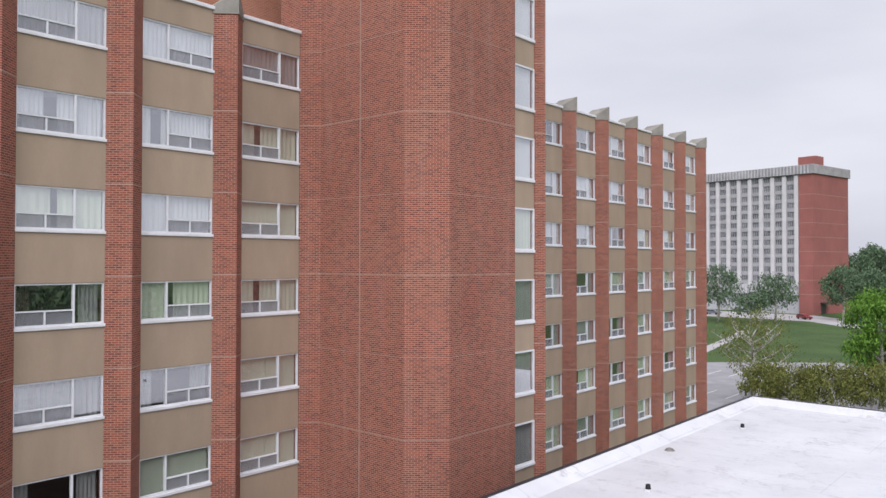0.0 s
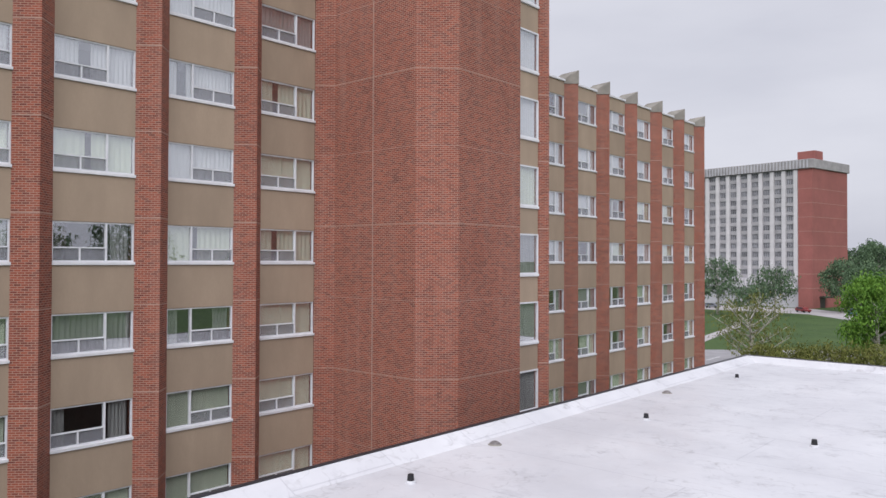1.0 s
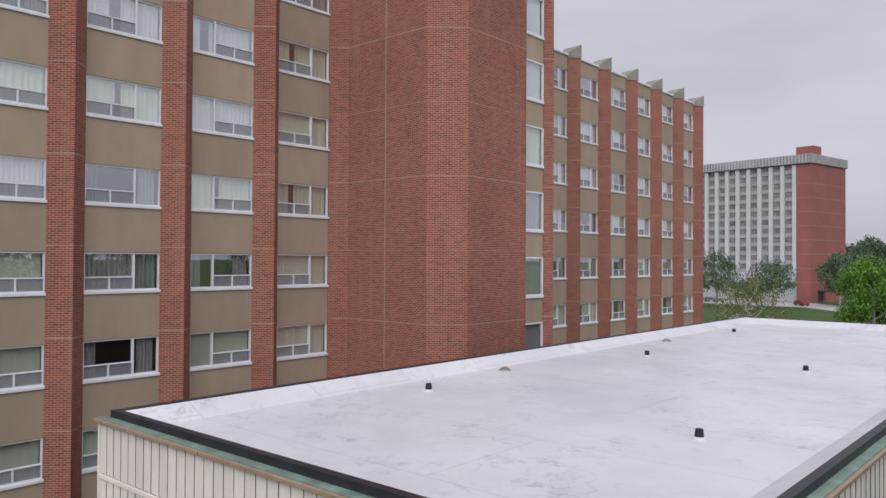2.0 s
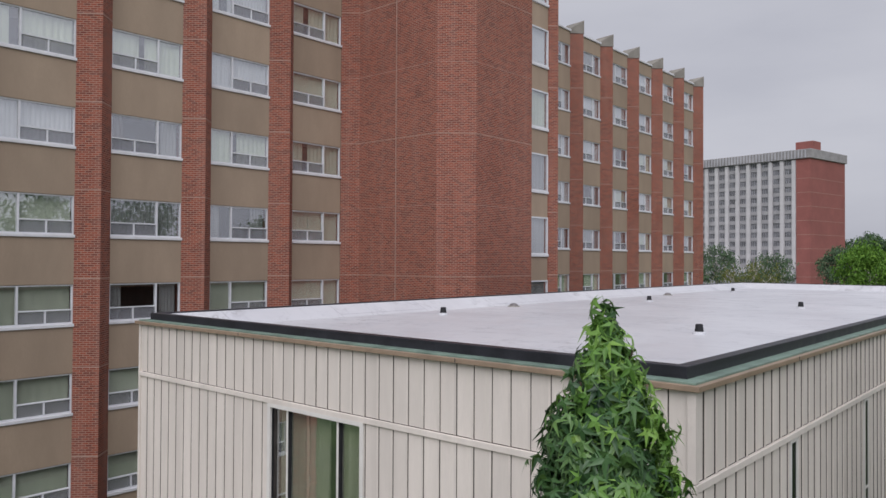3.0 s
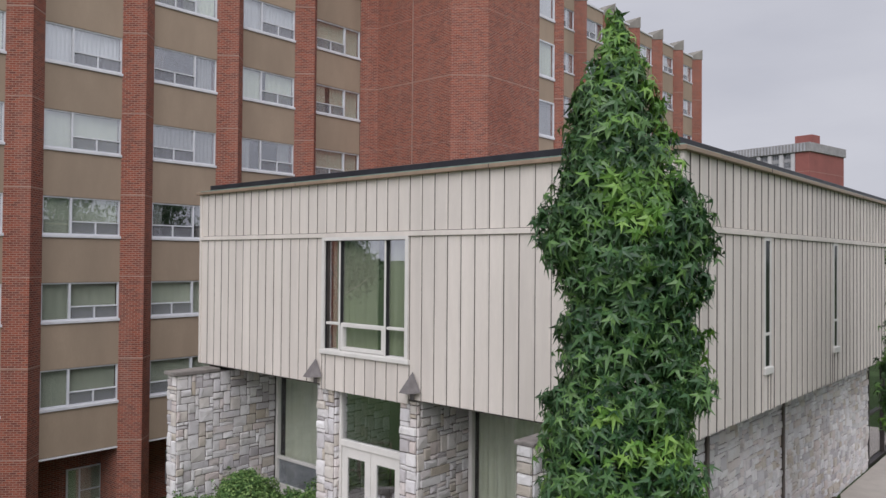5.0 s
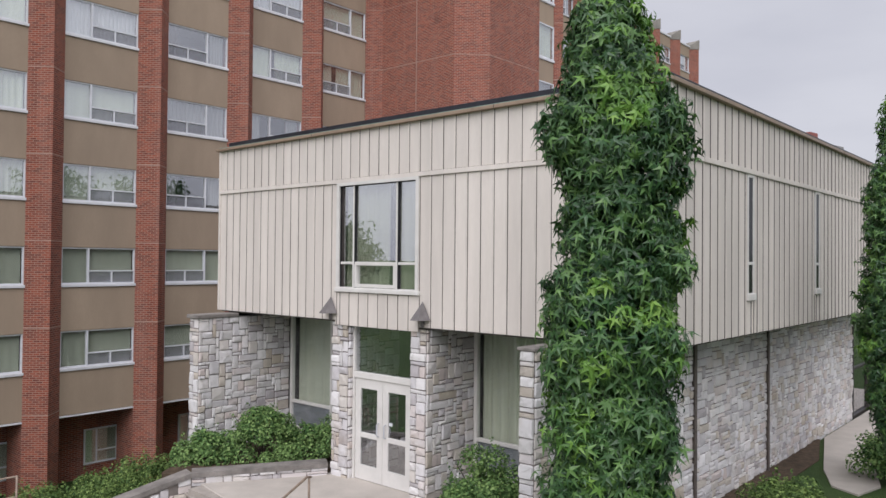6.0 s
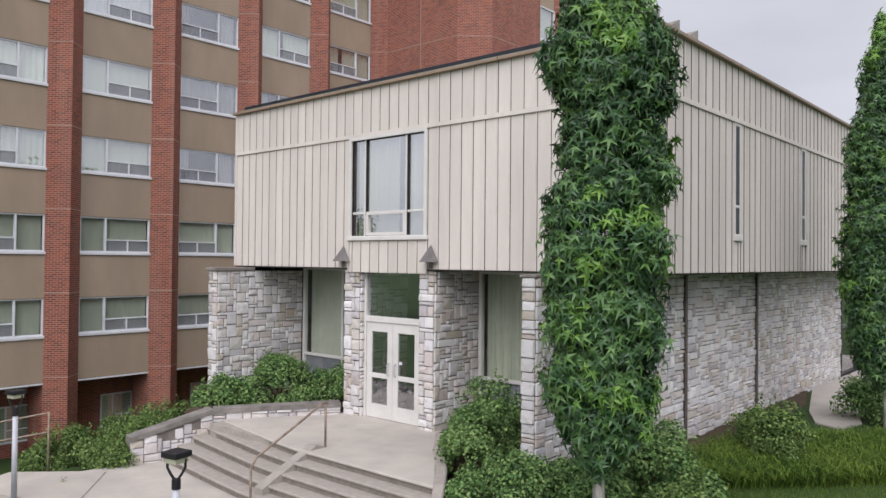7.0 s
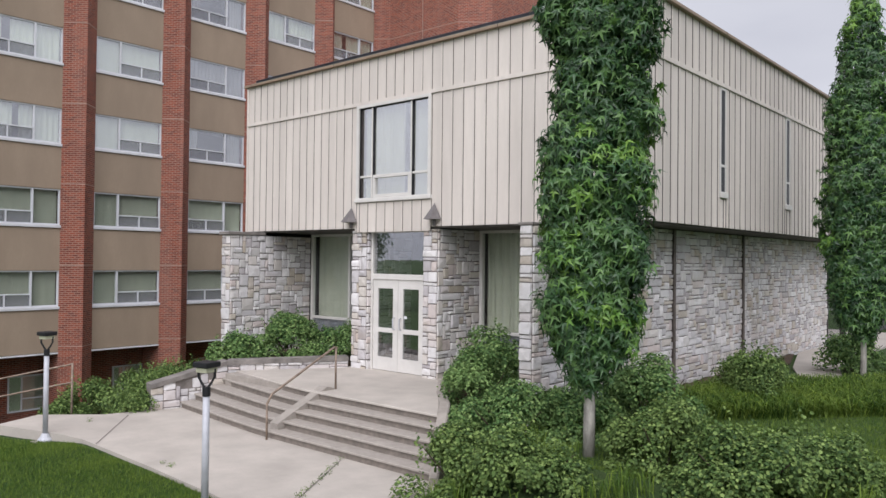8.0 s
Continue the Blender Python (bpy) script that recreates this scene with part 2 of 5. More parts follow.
TREEOLIVE = leaf_material("far_olive_leaf", (0.07, 0.085, 0.02), (0.13, 0.15, 0.035), (0.20, 0.20, 0.06), 0.7)
FARPANE = plain("far_grey_window", (0.25, 0.255, 0.27), 0.15, vary=0.4, scale=0.5, grain=1)
YOUNG = leaf_material("young_sweetgum_leaf", (0.045, 0.120, 0.022), (0.105, 0.235, 0.040), (0.21, 0.36, 0.07), 0.4)
ANNEXCLOTH = plain("grey_green_curtain_cloth", (0.56, 0.57, 0.45), 0.9, vary=0.1, scale=1.5, stretch=(6, 6, 0.2))
BLADE = leaf_material("grass_blade", (0.022, 0.055, 0.010), (0.075, 0.145, 0.022), (0.20, 0.28, 0.045), 0.6)


def stone_material():
    """Pale limestone ashlar: each stone its own grey, buff or pinkish tone."""
    m, n, l, b = material("pale_limestone", 0.9)
    r = n.new("ShaderNodeObjectInfo").outputs["Random"]
    i = n.new("ShaderNodeNewGeometry").outputs["Random Per Island"]
    add = n.new("ShaderNodeMath")
    add.operation = "ADD"
    l.new(r, add.inputs[0])
    l.new(i, add.inputs[1])
    fr = n.new("ShaderNodeMath")
    fr.operation = "FRACT"
    l.new(add.outputs[0], fr.inputs[0])
    k = n.new("ShaderNodeValToRGB")
    els = k.color_ramp.elements
    els[0].color, els[1].color = (0.56, 0.54, 0.52, 1), (0.80, 0.78, 0.77, 1)
    for p, c in ((0.14, (0.70, 0.68, 0.67)), (0.3, (0.50, 0.44, 0.36)), (0.38, (0.76, 0.74, 0.72)), (0.55, (0.62, 0.60, 0.60)), (0.7, (0.44, 0.41, 0.41)), (0.78, (0.68, 0.66, 0.66)), (0.88, (0.58, 0.50, 0.46))):
        els.new(p).color = (*c, 1)
    l.new(fr.outputs[0], k.inputs["Fac"])
    pos = world_pos(n)
    blotch, fine = noise_node(n, l, pos, 6, 6, 0.7), noise_node(n, l, pos, 45, 4, 0.7)
    col = mix(n, l, ramp(n, l, blotch, 0.54, 0.80, 0.0, 0.5), k.outputs["Color"], (0.27, 0.25, 0.23))
    col = mix(n, l, ramp(n, l, blotch, 0.2, 0.42, 0.45, 0.0), col, (0.80, 0.79, 0.78))
    col = mix(n, l, ramp(n, l, noise_node(n, l, pos, 0.9, 3), 0.55, 0.7, 0.0, 0.35), col, (0.38, 0.29, 0.18))
    run = n.new("ShaderNodeMapping")
    run.inputs["Scale"].default_value = (3.2, 3.2, 0.7)
    l.new(pos, run.inputs["Vector"])
    col = mix(n, l, ramp(n, l, noise_node(n, l, run.outputs["Vector"], 1.0, 5, 0.7), 0.60, 0.76, 0.0, 0.5), col, (0.19, 0.175, 0.17))
    l.new(col, b.inputs["Base Color"])
    bump(n, l, b, mix(n, l, 0.5, fine, blotch), 0.85, 0.025)
    return m


STONE = stone_material()


def membrane_material():
    """White sheet roofing: lapped seams, grey film, dried puddle rims and scuffs."""
    m, n, l, b = material("white_roof_membrane", 0.45, 0, 0.5)
    pos = world_pos(n)
    big, mid = noise_node(n, l, pos, 0.25, 6, 0.65), noise_node(n, l, pos, 1.1, 6, 0.7)
    col = mix(n, l, ramp(n, l, big, 0.35, 0.65), (0.50, 0.505, 0.525), (0.60, 0.605, 0.62))
    col = mix(n, l, ramp(n, l, mid, 0.55, 0.72, 0.0, 0.55), col, (0.34, 0.34, 0.36))
    pond = noise_node(n, l, pos, 0.42, 4, 0.55)
    for level, width, dark in ((0.545, 0.012, 0.55), (0.60, 0.008, 0.4), (0.44, 0.007, 0.35)):
        dist = n.new("ShaderNodeMath")
        dist.operation = "SUBTRACT"
        dist.inputs[1].default_value = level
        l.new(pond, dist.inputs[0])
        size = n.new("ShaderNodeMath")
        size.operation = "ABSOLUTE"
        l.new(dist.outputs[0], size.inputs[0])
        rim = ramp(n, l, size.outputs[0], 0.0, width, dark, 0.0)
        col = mix(n, l, mix(n, l, 1.0, rim, ramp(n, l, mid, 0.4, 0.65), "MULTIPLY"), col, (0.25, 0.24, 0.24))
    w = n.new("ShaderNodeTexBrick")
    w.inputs["Scale"].default_value, w.inputs["Brick Width"].default_value, w.inputs["Row Height"].default_value = 1.0, 12.0, 3.0
    w.inputs["Mortar Size"].default_value = 0.02
    w.inputs["Color1"].default_value = w.inputs["Color2"].default_value = (1, 1, 1, 1)
    w.inputs["Mortar"].default_value = (0.84, 0.84, 0.85, 1)
    l.new(pos, w.inputs["Vector"])
    l.new(mix(n, l, 1.0, col, w.outputs["Color"], "MULTIPLY"), b.inputs["Base Color"])
    l.new(ramp(n, l, mid, 0.3, 0.7, 0.28, 0.5), b.inputs["Roughness"])
    bump(n, l, b, mid, 0.08, 0.02)
    return m


MEMBRANE = membrane_material()


def lawn_material():
    m, n, l, b = material("lawn_turf", 0.95)
    pos = world_pos(n)
    a, c, d = noise_node(n, l, pos, 0.12, 5), noise_node(n, l, pos, 1.6, 5, 0.7), noise_node(n, l, pos, 30, 4, 0.8)
    col = mix(n, l, ramp(n, l, a, 0.35, 0.65), (0.040, 0.080, 0.020), (0.075, 0.125, 0.032))
    col = mix(n, l, ramp(n, l, c, 0.5, 0.75, 0.0, 0.6), col, (0.085, 0.11, 0.038))
    col = mix(n, l, ramp(n, l, d, 0.35, 0.65, 0.0, 0.7), col, (0.018, 0.040, 0.010))
    l.new(col, b.inputs["Base Color"])
    bump(n, l, b, d, 0.9, 0.04)
    return m


LAWN = lawn_material()


# ---- builders ----
def mesh_of(name, verts, faces, mats, slots=None, smooth=False):
    me = bpy.data.meshes.new(name)
    me.from_pydata([tuple(v) for v in verts], [], [tuple(f) for f in faces])
    for m in (mats if isinstance(mats, (list, tuple)) else [mats]):
        me.materials.append(m)
    if slots is not None:
        me.polygons.foreach_set("material_index", slots)
    if smooth:
        me.polygons.foreach_set("use_smooth", [True] * len(me.polygons))
    me.update()
    return me


def wall_uv(me):
    """Lays metres along the wall and up it as UV."""
    uv = me.uv_layers.new(name="UVMap")
    for p in me.polygons:
        nx, ny, nz = p.normal
        h = math.hypot(nx, ny)
        for li in p.loop_indices:
            co = me.vertices[me.loops[li].vertex_index].co
            if h > 0.5:
                uv.data[li].uv = ((-ny * co.x + nx * co.y) / h, co.z)
            else:
                uv.data[li].uv = (co.x, co.y)
    return me


def thing(name, at=(0, 0, 0), label="", category="", group="", kind=""):
    ob = new(name)
    ob.matrix_basis = Matrix.Translation(at)
    ob.empty_display_size = 0.2
    return tagged(ob, label, category, group, kind)


def part(name, me, parent, label="", at=None):
    """One mesh object under a thing or under a part; world coordinates, or local ones with a pose at."""
    ob = new(name, me)
    ob.parent = parent
    if parent.parent is None:
        ob.matrix_parent_inverse = parent.matrix_basis.inverted()
    if at is not None:
        ob.matrix_basis = at
    if label:
        ob["label"] = label
    return ob


def alone(name, me, label="", category="", group="", kind="", at=None):
    ob = new(name, me)
    if at is not None:
        ob.matrix_basis = at
    return tagged(ob, label, category, group, kind)


class Shape:
    """Collects boxes, prisms and tubes into one mesh."""

    def __init__(self):
        self.v, self.f, self.s = [], [], []

    def add(self, verts, faces, slot=0):
        k = len(self.v)
        self.v += [tuple(p) for p in verts]
        self.f += [tuple(i + k for i in f) for f in faces]
        self.s += [slot] * len(faces)
        return self

    def box(self, x0, x1, y0, y1, z0, z1, bevel=0.0, slot=0):
        b = min(bevel, (x1 - x0) * 0.45, (y1 - y0) * 0.45, (z1 - z0) * 0.45)
        if b <= 0:
            vs = [(x, y, z) for z in (z0, z1) for x, y in ((x0, y0), (x1, y0), (x1, y1), (x0, y1))]
            return self.add(vs, [(3, 2, 1, 0), (4, 5, 6, 7), (0, 1, 5, 4), (1, 2, 6, 5), (2, 3, 7, 6), (3, 0, 4, 7)], slot)
        vs, fs = [], []
        for z, i in ((z0, b), (z0 + b, 0), (z1 - b, 0), (z1, b)):
            vs += [(x0 + i, y0 + i, z), (x1 - i, y0 + i, z), (x1 - i, y1 - i, z), (x0 + i, y1 - i, z)]
        fs = [(3, 2, 1, 0), (12, 13, 14, 15)]
        for r in range(3):
            fs += [(r * 4 + j, r * 4 + (j + 1) % 4, r * 4 + 4 + (j + 1) % 4, r * 4 + 4 + j) for j in range(4)]
        return self.add(vs, fs, slot)

    def prism(self, outline, z0, z1, slot=0, z_top=None):
        """Upright prism over an outline that runs anticlockwise."""
        n = len(outline)
        tops = z_top or [z1] * n
        vs = [(x, y, z0) for x, y in outline] + [(x, y, z) for (x, y), z in zip(outline, tops)]
        fs = [tuple(range(n - 1, -1, -1)), tuple(range(n, 2 * n))] + [(i, (i + 1) % n, n + (i + 1) % n, n + i) for i in range(n)]
        return self.add(vs, fs, slot)

    def tube(self, points, radii, sides=10, slot=0):
        pts = [Vector(p) for p in points]
        if isinstance(radii, (int, float)):
            radii = [radii] * len(pts)
        vs = []
        for i, p in enumerate(pts):
            d = (pts[min(i + 1, len(pts) - 1)] - pts[max(i - 1, 0)]).normalized()
            a = d.cross(Vector((0.31, 0.17, 0.93)) if abs(d.z) < 0.9 else Vector((1, 0, 0))).normalized()
            c = d.cross(a)
            vs += [p + (a * math.cos(6.28319 * k / sides) + c * math.sin(6.28319 * k / sides)) * radii[i] for k in range(sides)]
        fs = [tuple(range(sides - 1, -1, -1)), tuple((len(pts) - 1) * sides + k for k in range(sides))]
        for i in range(len(pts) - 1):
            fs += [(i * sides + k, i * sides + (k + 1) % sides, (i + 1) * sides + (k + 1) % sides, (i + 1) * sides + k) for k in range(sides)]
        return self.add(vs, fs, slot)

    def surround(self, along, a0, a1, z0, z1, d0, d1, side, head, foot):
        """One closed frame round an opening. along: "x" or "y"; d0, d1: its depth on the other axis."""
        o, i = [(a0, z0), (a1, z0), (a1, z1), (a0, z1)], [(a0 + side, z0 + foot), (a1 - side, z0 + foot), (a1 - side, z1 - head), (a0 + side, z1 - head)]
        vs = [(a, d, z) if along == "x" else (d, a, z) for d in (d0, d1) for a, z in o + i]
        fs = []
        for k in range(4):
            n = (k + 1) % 4
            fs += [(k, n, 4 + n, 4 + k), (8 + k, 12 + k, 12 + n, 8 + n), (k, 8 + k, 8 + n, n), (4 + k, 4 + n, 12 + n, 12 + k)]
        return self.add(vs, fs)

    def mesh(self, name, mats, smooth=False, uv=False):
        me = mesh_of(name, self.v, self.f, mats, self.s, smooth)
        bm = bmesh.new()
        bm.from_mesh(me)
        bmesh.ops.recalc_face_normals(bm, faces=bm.faces)
        bm.to_mesh(me)
        bm.free()
        me.update()
        return wall_uv(me) if uv else me


rng = random.Random(7)


# ---- ground ----
def sstep(a, b, v):
    t = min(1.0, max(0.0, (v - a) / (b - a)))
    return t * t * (3 - 2 * t)


PLAZA = 0.16


def ground_z(x, y):
    z = 0.10 - 2.5 * sstep(-11.2, -18.5, x) - 0.12 * sstep(-8.5, -10.5, x)
    foot = -2.45 - 1.15 * sstep(0.8, 2.0, y)      # the bed rises beside the steps' splayed end
    z += 0.60 * sstep(foot, foot + 1.5, x) * sstep(-2.2, 1.2, y) + 0.12 * sstep(4, 9, y) * sstep(-3.6, -1.9, x)
    return z + (-1.5 - z) * sstep(42, 60, y)


def build_ground():
    def axis(lo, hi, step, far):
        a = list(np.arange(lo, hi + 0.01, step))
        g, left, right = 1.5, [], []
        v, w = lo, hi
        while v > -far:
            v -= g
            left.append(v)
            w += g
            right.append(w)
            g *= 1.45
        return left[::-1] + [float(q) for q in a] + right
    xs, ys = axis(-24, 10, 0.5, 4000), axis(-8, 24, 0.5, 4000)
    vs = [(x, y, ground_z(x, y) + 0.02 * noise.noise((x * 0.7, y * 0.7, 0))) for y in ys for x in xs]
    n = len(xs)
    fs = [(j * n + i, j * n + i + 1, (j + 1) * n + i + 1, (j + 1) * n + i) for j in range(len(ys) - 1) for i in range(n - 1)]
    alone("ground", mesh_of("ground", vs, fs, LAWN, smooth=True), "mown green lawn falling towards the tall residence", "ground", kind="structure")


build_ground()

# ---- residence tower ----
TX, PITCH, STOREY = -22.13, 3.6, 2.742
PIER0 = 10.58                      # south foot of pier 0
HALF, PROUD = 1.12, 0.56
SILL0 = 20.70                      # underside of the top row of sills
TOPZ = 22.86
BAYS = list(range(-4, 3)) + list(range(7, 13))   # window bay k ends where pier k begins

tower = thing("residence_tower", (TX - 8, 24, -2.4), "tall red brick residence hall with tan panels and folded piers", "building")
TOWER_BOTTOM = 0.03


def pier_mesh(tall0, tall1):
    s = Shape()
    s.prism([(0, 0), (PROUD, HALF / 2), (0, HALF), (-1.2, HALF), (-1.2, 0)], tall0, tall1)
    for k in range(9):
        z = 19.46 - STOREY * k
        e = 0.012
        s.prism([(0, -e), (PROUD + e, HALF / 2), (0, HALF + e), (-0.02, HALF), (-0.02, 0)], z, z + 0.035, 1)
    return s.mesh("pier", [BRICK, BAND], uv=True)


def cap_mesh():
    """Folded stone cap: a wedge that rises from the roof edge to a point over the pier's nose."""
    e = 0.05
    v = [(PROUD + e, HALF / 2, 0), (0, -e, 0), (-0.9, -e, 0), (-0.9, HALF + e, 0), (0, HALF + e, 0),
         (PROUD + e, HALF / 2, 0.78), (0, -e, 0.26), (-0.9, -e, 0.2), (-0.9, HALF + e, 0.2), (0, HALF + e, 0.26), (-0.55, HALF / 2, 0.72)]
    f = [(4, 3, 2, 1, 0), (0, 1, 6, 5), (1, 2, 7, 6), (2, 3, 8, 7), (3, 4, 9, 8), (4, 0, 5, 9), (5, 6, 10), (6, 7, 10), (7, 8, 10), (8, 9, 10), (9, 5, 10)]
    s = Shape()
    s.add(v, f)
    return s.mesh("cap", CAPSTONE)


PIER_ME, CAP_ME = pier_mesh(-2.6, TOPZ - 0.12), cap_mesh()
for k in range(-5, 13):
    if 2 <= k <= 6:
        continue
    y = PIER0 + PITCH * k
    part("pier", PIER_ME, tower, at=Matrix.Translation((TX, y, 0)))
    part("pier_cap", CAP_ME, tower, "weathered folded cast stone cap", at=Matrix.Translation((TX, y, TOPZ - 0.12)))

W = PITCH - HALF                   # clear width of a bay
WH = 1.33                          # from the sill's underside to the window's head


def window_parts(kind):
    """Meshes of one bay window, in its own axes: x out, y along, z up from the sill's underside. kind 0: wide light first."""
    wide0, wide1 = (0.042, 1.572) if kind == 0 else (W - 1.572, W - 0.042)
    nar0, nar1 = (1.628, W - 0.042) if kind == 0 else (0.042, W - 1.628)
    mid = 1.60 if kind == 0 else W - 1.60
    fr = Shape().surround("y", 0.0, W, 0.12, WH, -0.10, 0.0, 0.042, 0.042, 0.05)
    c = (wide0 + wide1) / 2
    bars = [("mullion", Shape().box(-0.10, 0.012, mid - 0.028, mid + 0.028, 0.17, WH - 0.042, 0.006).mesh("mullion", WHITE)),
            ("transom", Shape().box(-0.09, 0.008, wide0 - 0.005, wide1 + 0.005, 0.53, 0.572, 0.006).mesh("transom", WHITE)),
            ("hopper_post", Shape().box(-0.09, 0.006, c - 0.024, c + 0.024, 0.17, 0.53, 0.006).mesh("hopper_post", WHITE))]
    sill = Shape().box(-0.10, 0.085, -0.01, W + 0.01, 0.03, 0.12, 0.006)
    panes = [(wide0, wide1, 0.572, WH - 0.042), (nar0, nar1, 0.17, WH - 0.042)]
    hop = [(wide0, c - 0.024, 0.17, 0.53), (c + 0.024, wide1, 0.17, 0.53)]
    def pane(y0, y1, z0, z1):
        return Shape().box(-0.055, -0.045, y0, y1, z0, z1).mesh("pane", GLASS)
    def screen(y0, y1, z0, z1):
        return Shape().box(-0.035, -0.025, y0, y1, z0, z1).mesh("insect_screen", SCREEN)
    return (fr.mesh("window", WHITE), sill.mesh("sill", SILL), [pane(*p) for p in panes + hop], [screen(*h) for h in hop], bars)


WINDOW_KINDS = [window_parts(0), window_parts(1)]


def folds(y0, y1, z0, z1, x, wave, depth, mat, bunch=0.0):
    """A hanging cloth or a row of blind vanes: a pleated sheet with thickness."""
    n = max(6, int((y1 - y0) / wave * 4))
    vs, fs = [], []
    for i in range(n + 1):
        y = y0 + (y1 - y0) * i / n
        d = depth * math.sin(i * 1.5708 + 0.6 * math.sin(i * 0.37 + y0 * 5)) + 0.4 * depth * math.sin(i * 0.23)
        vs += [(x + d, y, z0), (x + d * 0.8, y, z1), (x + d - 0.012, y, z0), (x + d * 0.8 - 0.012, y, z1)]
    for i in range(n):
        a, b = 4 * i, 4 * i + 4
        fs += [(a, b, b + 1, a + 1), (a + 2, a + 3, b + 3, b + 2), (a + 1, b + 1, b + 3, a + 3), (a, a + 2, b + 2, b)]
    return mesh_of("curtain", vs, fs, mat)


CURTAIN_SETS = []
for seed in range(22):
    r = random.Random(seed * 31 + 5)
    style = seed % 11
    z0, z1 = 0.15, WH - 0.04
    if style in (0, 1, 2):       # drawn right across, white
        CURTAIN_SETS.append(("white", [folds(0.05, W - 0.05, z0, z1, -0.15, r.uniform(0.12, 0.2), 0.02, CURTAINS[0])]))
    elif style in (3, 4):        # white, parted
        g = r.uniform(0.3, 1.5)
        CURTAIN_SETS.append(("white", [folds(0.05, g, z0, z1, -0.15, 0.13, 0.03, CURTAINS[0]), folds(g + r.uniform(0.25, 0.6), W - 0.05, z0, z1, -0.15, 0.13, 0.03, CURTAINS[0])]))
    elif style in (5, 6, 7):     # pale green, drawn
        CURTAIN_SETS.append(("green", [folds(0.05, W - 0.05, z0, z1, -0.15, r.uniform(0.25, 0.45), 0.009, CURTAINS[1])]))
    elif style == 8:             # green, parted
        g = r.uniform(0.5, 1.4)
        CURTAIN_SETS.append(("parted", [folds(0.05, g, z0, z1, -0.15, 0.22, 0.02, CURTAINS[1]), folds(g + r.uniform(0.1, 0.35), W - 0.05, z0, z1, -0.15, 0.2, 0.02, CURTAINS[1])]))
    elif style == 9:             # blinds
        CURTAIN_SETS.append(("blind", [folds(0.05, W - 0.05, z0, z1, -0.15, 0.16, 0.05, CURTAINS[2])]))
    else:                        # mostly open
        CURTAIN_SETS.append(("open", [folds(0.05, 0.45, z0, z1, -0.15, 0.12, 0.03, CURTAINS[3 if seed < 11 else 2]), folds(W - 0.7, W - 0.1, z0, z1, -0.15, 0.12, 0.03, CURTAINS[2])]))
BY_STYLE = {}
for name, meshes in CURTAIN_SETS:
    BY_STYLE.setdefault(name, []).append(meshes)

PANEL_H = STOREY - WH
PANEL_ME = Shape().box(-0.12, -0.015, 0.0, W, 0.0, PANEL_H + 0.028, 0.01).mesh("panel", TAN)
TOP_PANEL_ME = Shape().box(-0.12, -0.015, 0.0, W, 0.0, TOPZ - SILL0 - WH, 0.01).mesh("panel", TAN)
COPE_ME = Shape().box(-0.5, 0.06, -0.02, W + 0.02, 0.0, 0.13, 0.015).mesh("coping", SILL)
BOTTOM_EDGE_ME = Shape().box(-0.14, 0.02, 0.0, W, 0.0, 0.05, 0.006).mesh("panel_edge", SILL)
# what hangs in the bays nearest the lens, row by row from the top
SEEN = {0: "blind white parted open blind open green green", 1: "white white white parted open green green green", 2: "blind parted green parted green green green green",
        -1: "white white parted white green green green green", -2: "white parted white green parted parted green green", -3: "white open open green green green green green"}
KIND_EAST = {7: 0, 8: 0, 9: 1, 10: 0, 11: 1, 12: 0}
for k in BAYS:
    y = PIER0 + PITCH * k - W
    kind = KIND_EAST.get(k, k % 2)
    fr, sill, panes, screens, bars = WINDOW_KINDS[kind]
    for row in range(8):
        z = SILL0 - STOREY * row
        at = Matrix.Translation((TX - 0.045, y, z))
        win = part("window", fr, tower, at=at)
        part("sill", sill, win)
        for p in panes:
            part("pane", p, win).visible_shadow = False
        for h in screens:
            part("insect_screen", h, win)
        for bar, me in bars:
            part(bar, me, win)
        if k in SEEN:
            style = SEEN[k].split()[row]
        else:
            style = rng.choice(("white white white white green open blind" if row < 3 else "green green parted white blind open").split())
        for me in rng.choice(BY_STYLE[style]):
            part("curtain", me, win)
        part("panel", PANEL_ME, tower, at=Matrix.Translation((TX, y, z - PANEL_H)))
    part("panel", TOP_PANEL_ME, tower, at=Matrix.Translation((TX, y, SILL0 + WH)))
    part("coping", COPE_ME, tower, at=Matrix.Translation((TX, y, TOPZ)))
    part("panel_edge", BOTTOM_EDGE_ME, tower, at=Matrix.Translation((TX, y, TOWER_BOTTOM)))

# body behind the windows, roof, cellar wall, ends and core
YS, YN = PIER0 - 5 * PITCH - 0.5, PIER0 + 12 * PITCH + HALF
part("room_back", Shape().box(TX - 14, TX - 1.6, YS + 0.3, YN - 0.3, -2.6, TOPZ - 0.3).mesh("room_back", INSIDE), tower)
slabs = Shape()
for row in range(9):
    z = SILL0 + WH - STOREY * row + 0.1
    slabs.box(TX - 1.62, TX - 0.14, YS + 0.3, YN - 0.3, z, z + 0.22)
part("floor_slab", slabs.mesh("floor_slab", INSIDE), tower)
part("roof", Shape().box(TX - 14.2, TX - 0.1, YS, YN, TOPZ - 0.3, TOPZ - 0.05).mesh("roof", CAPSTONE), tower)
cell = Shape().box(TX - 1.9, TX - 1.58, YS, YN, -2.6, TOWER_BOTTOM + 0.3).box(TX - 1.6, TX - 0.13, YS, YN, TOWER_BOTTOM, TOWER_BOTTOM + 0.12)
part("cellar_wall", cell.mesh("cellar_wall", BRICK, uv=True), tower)
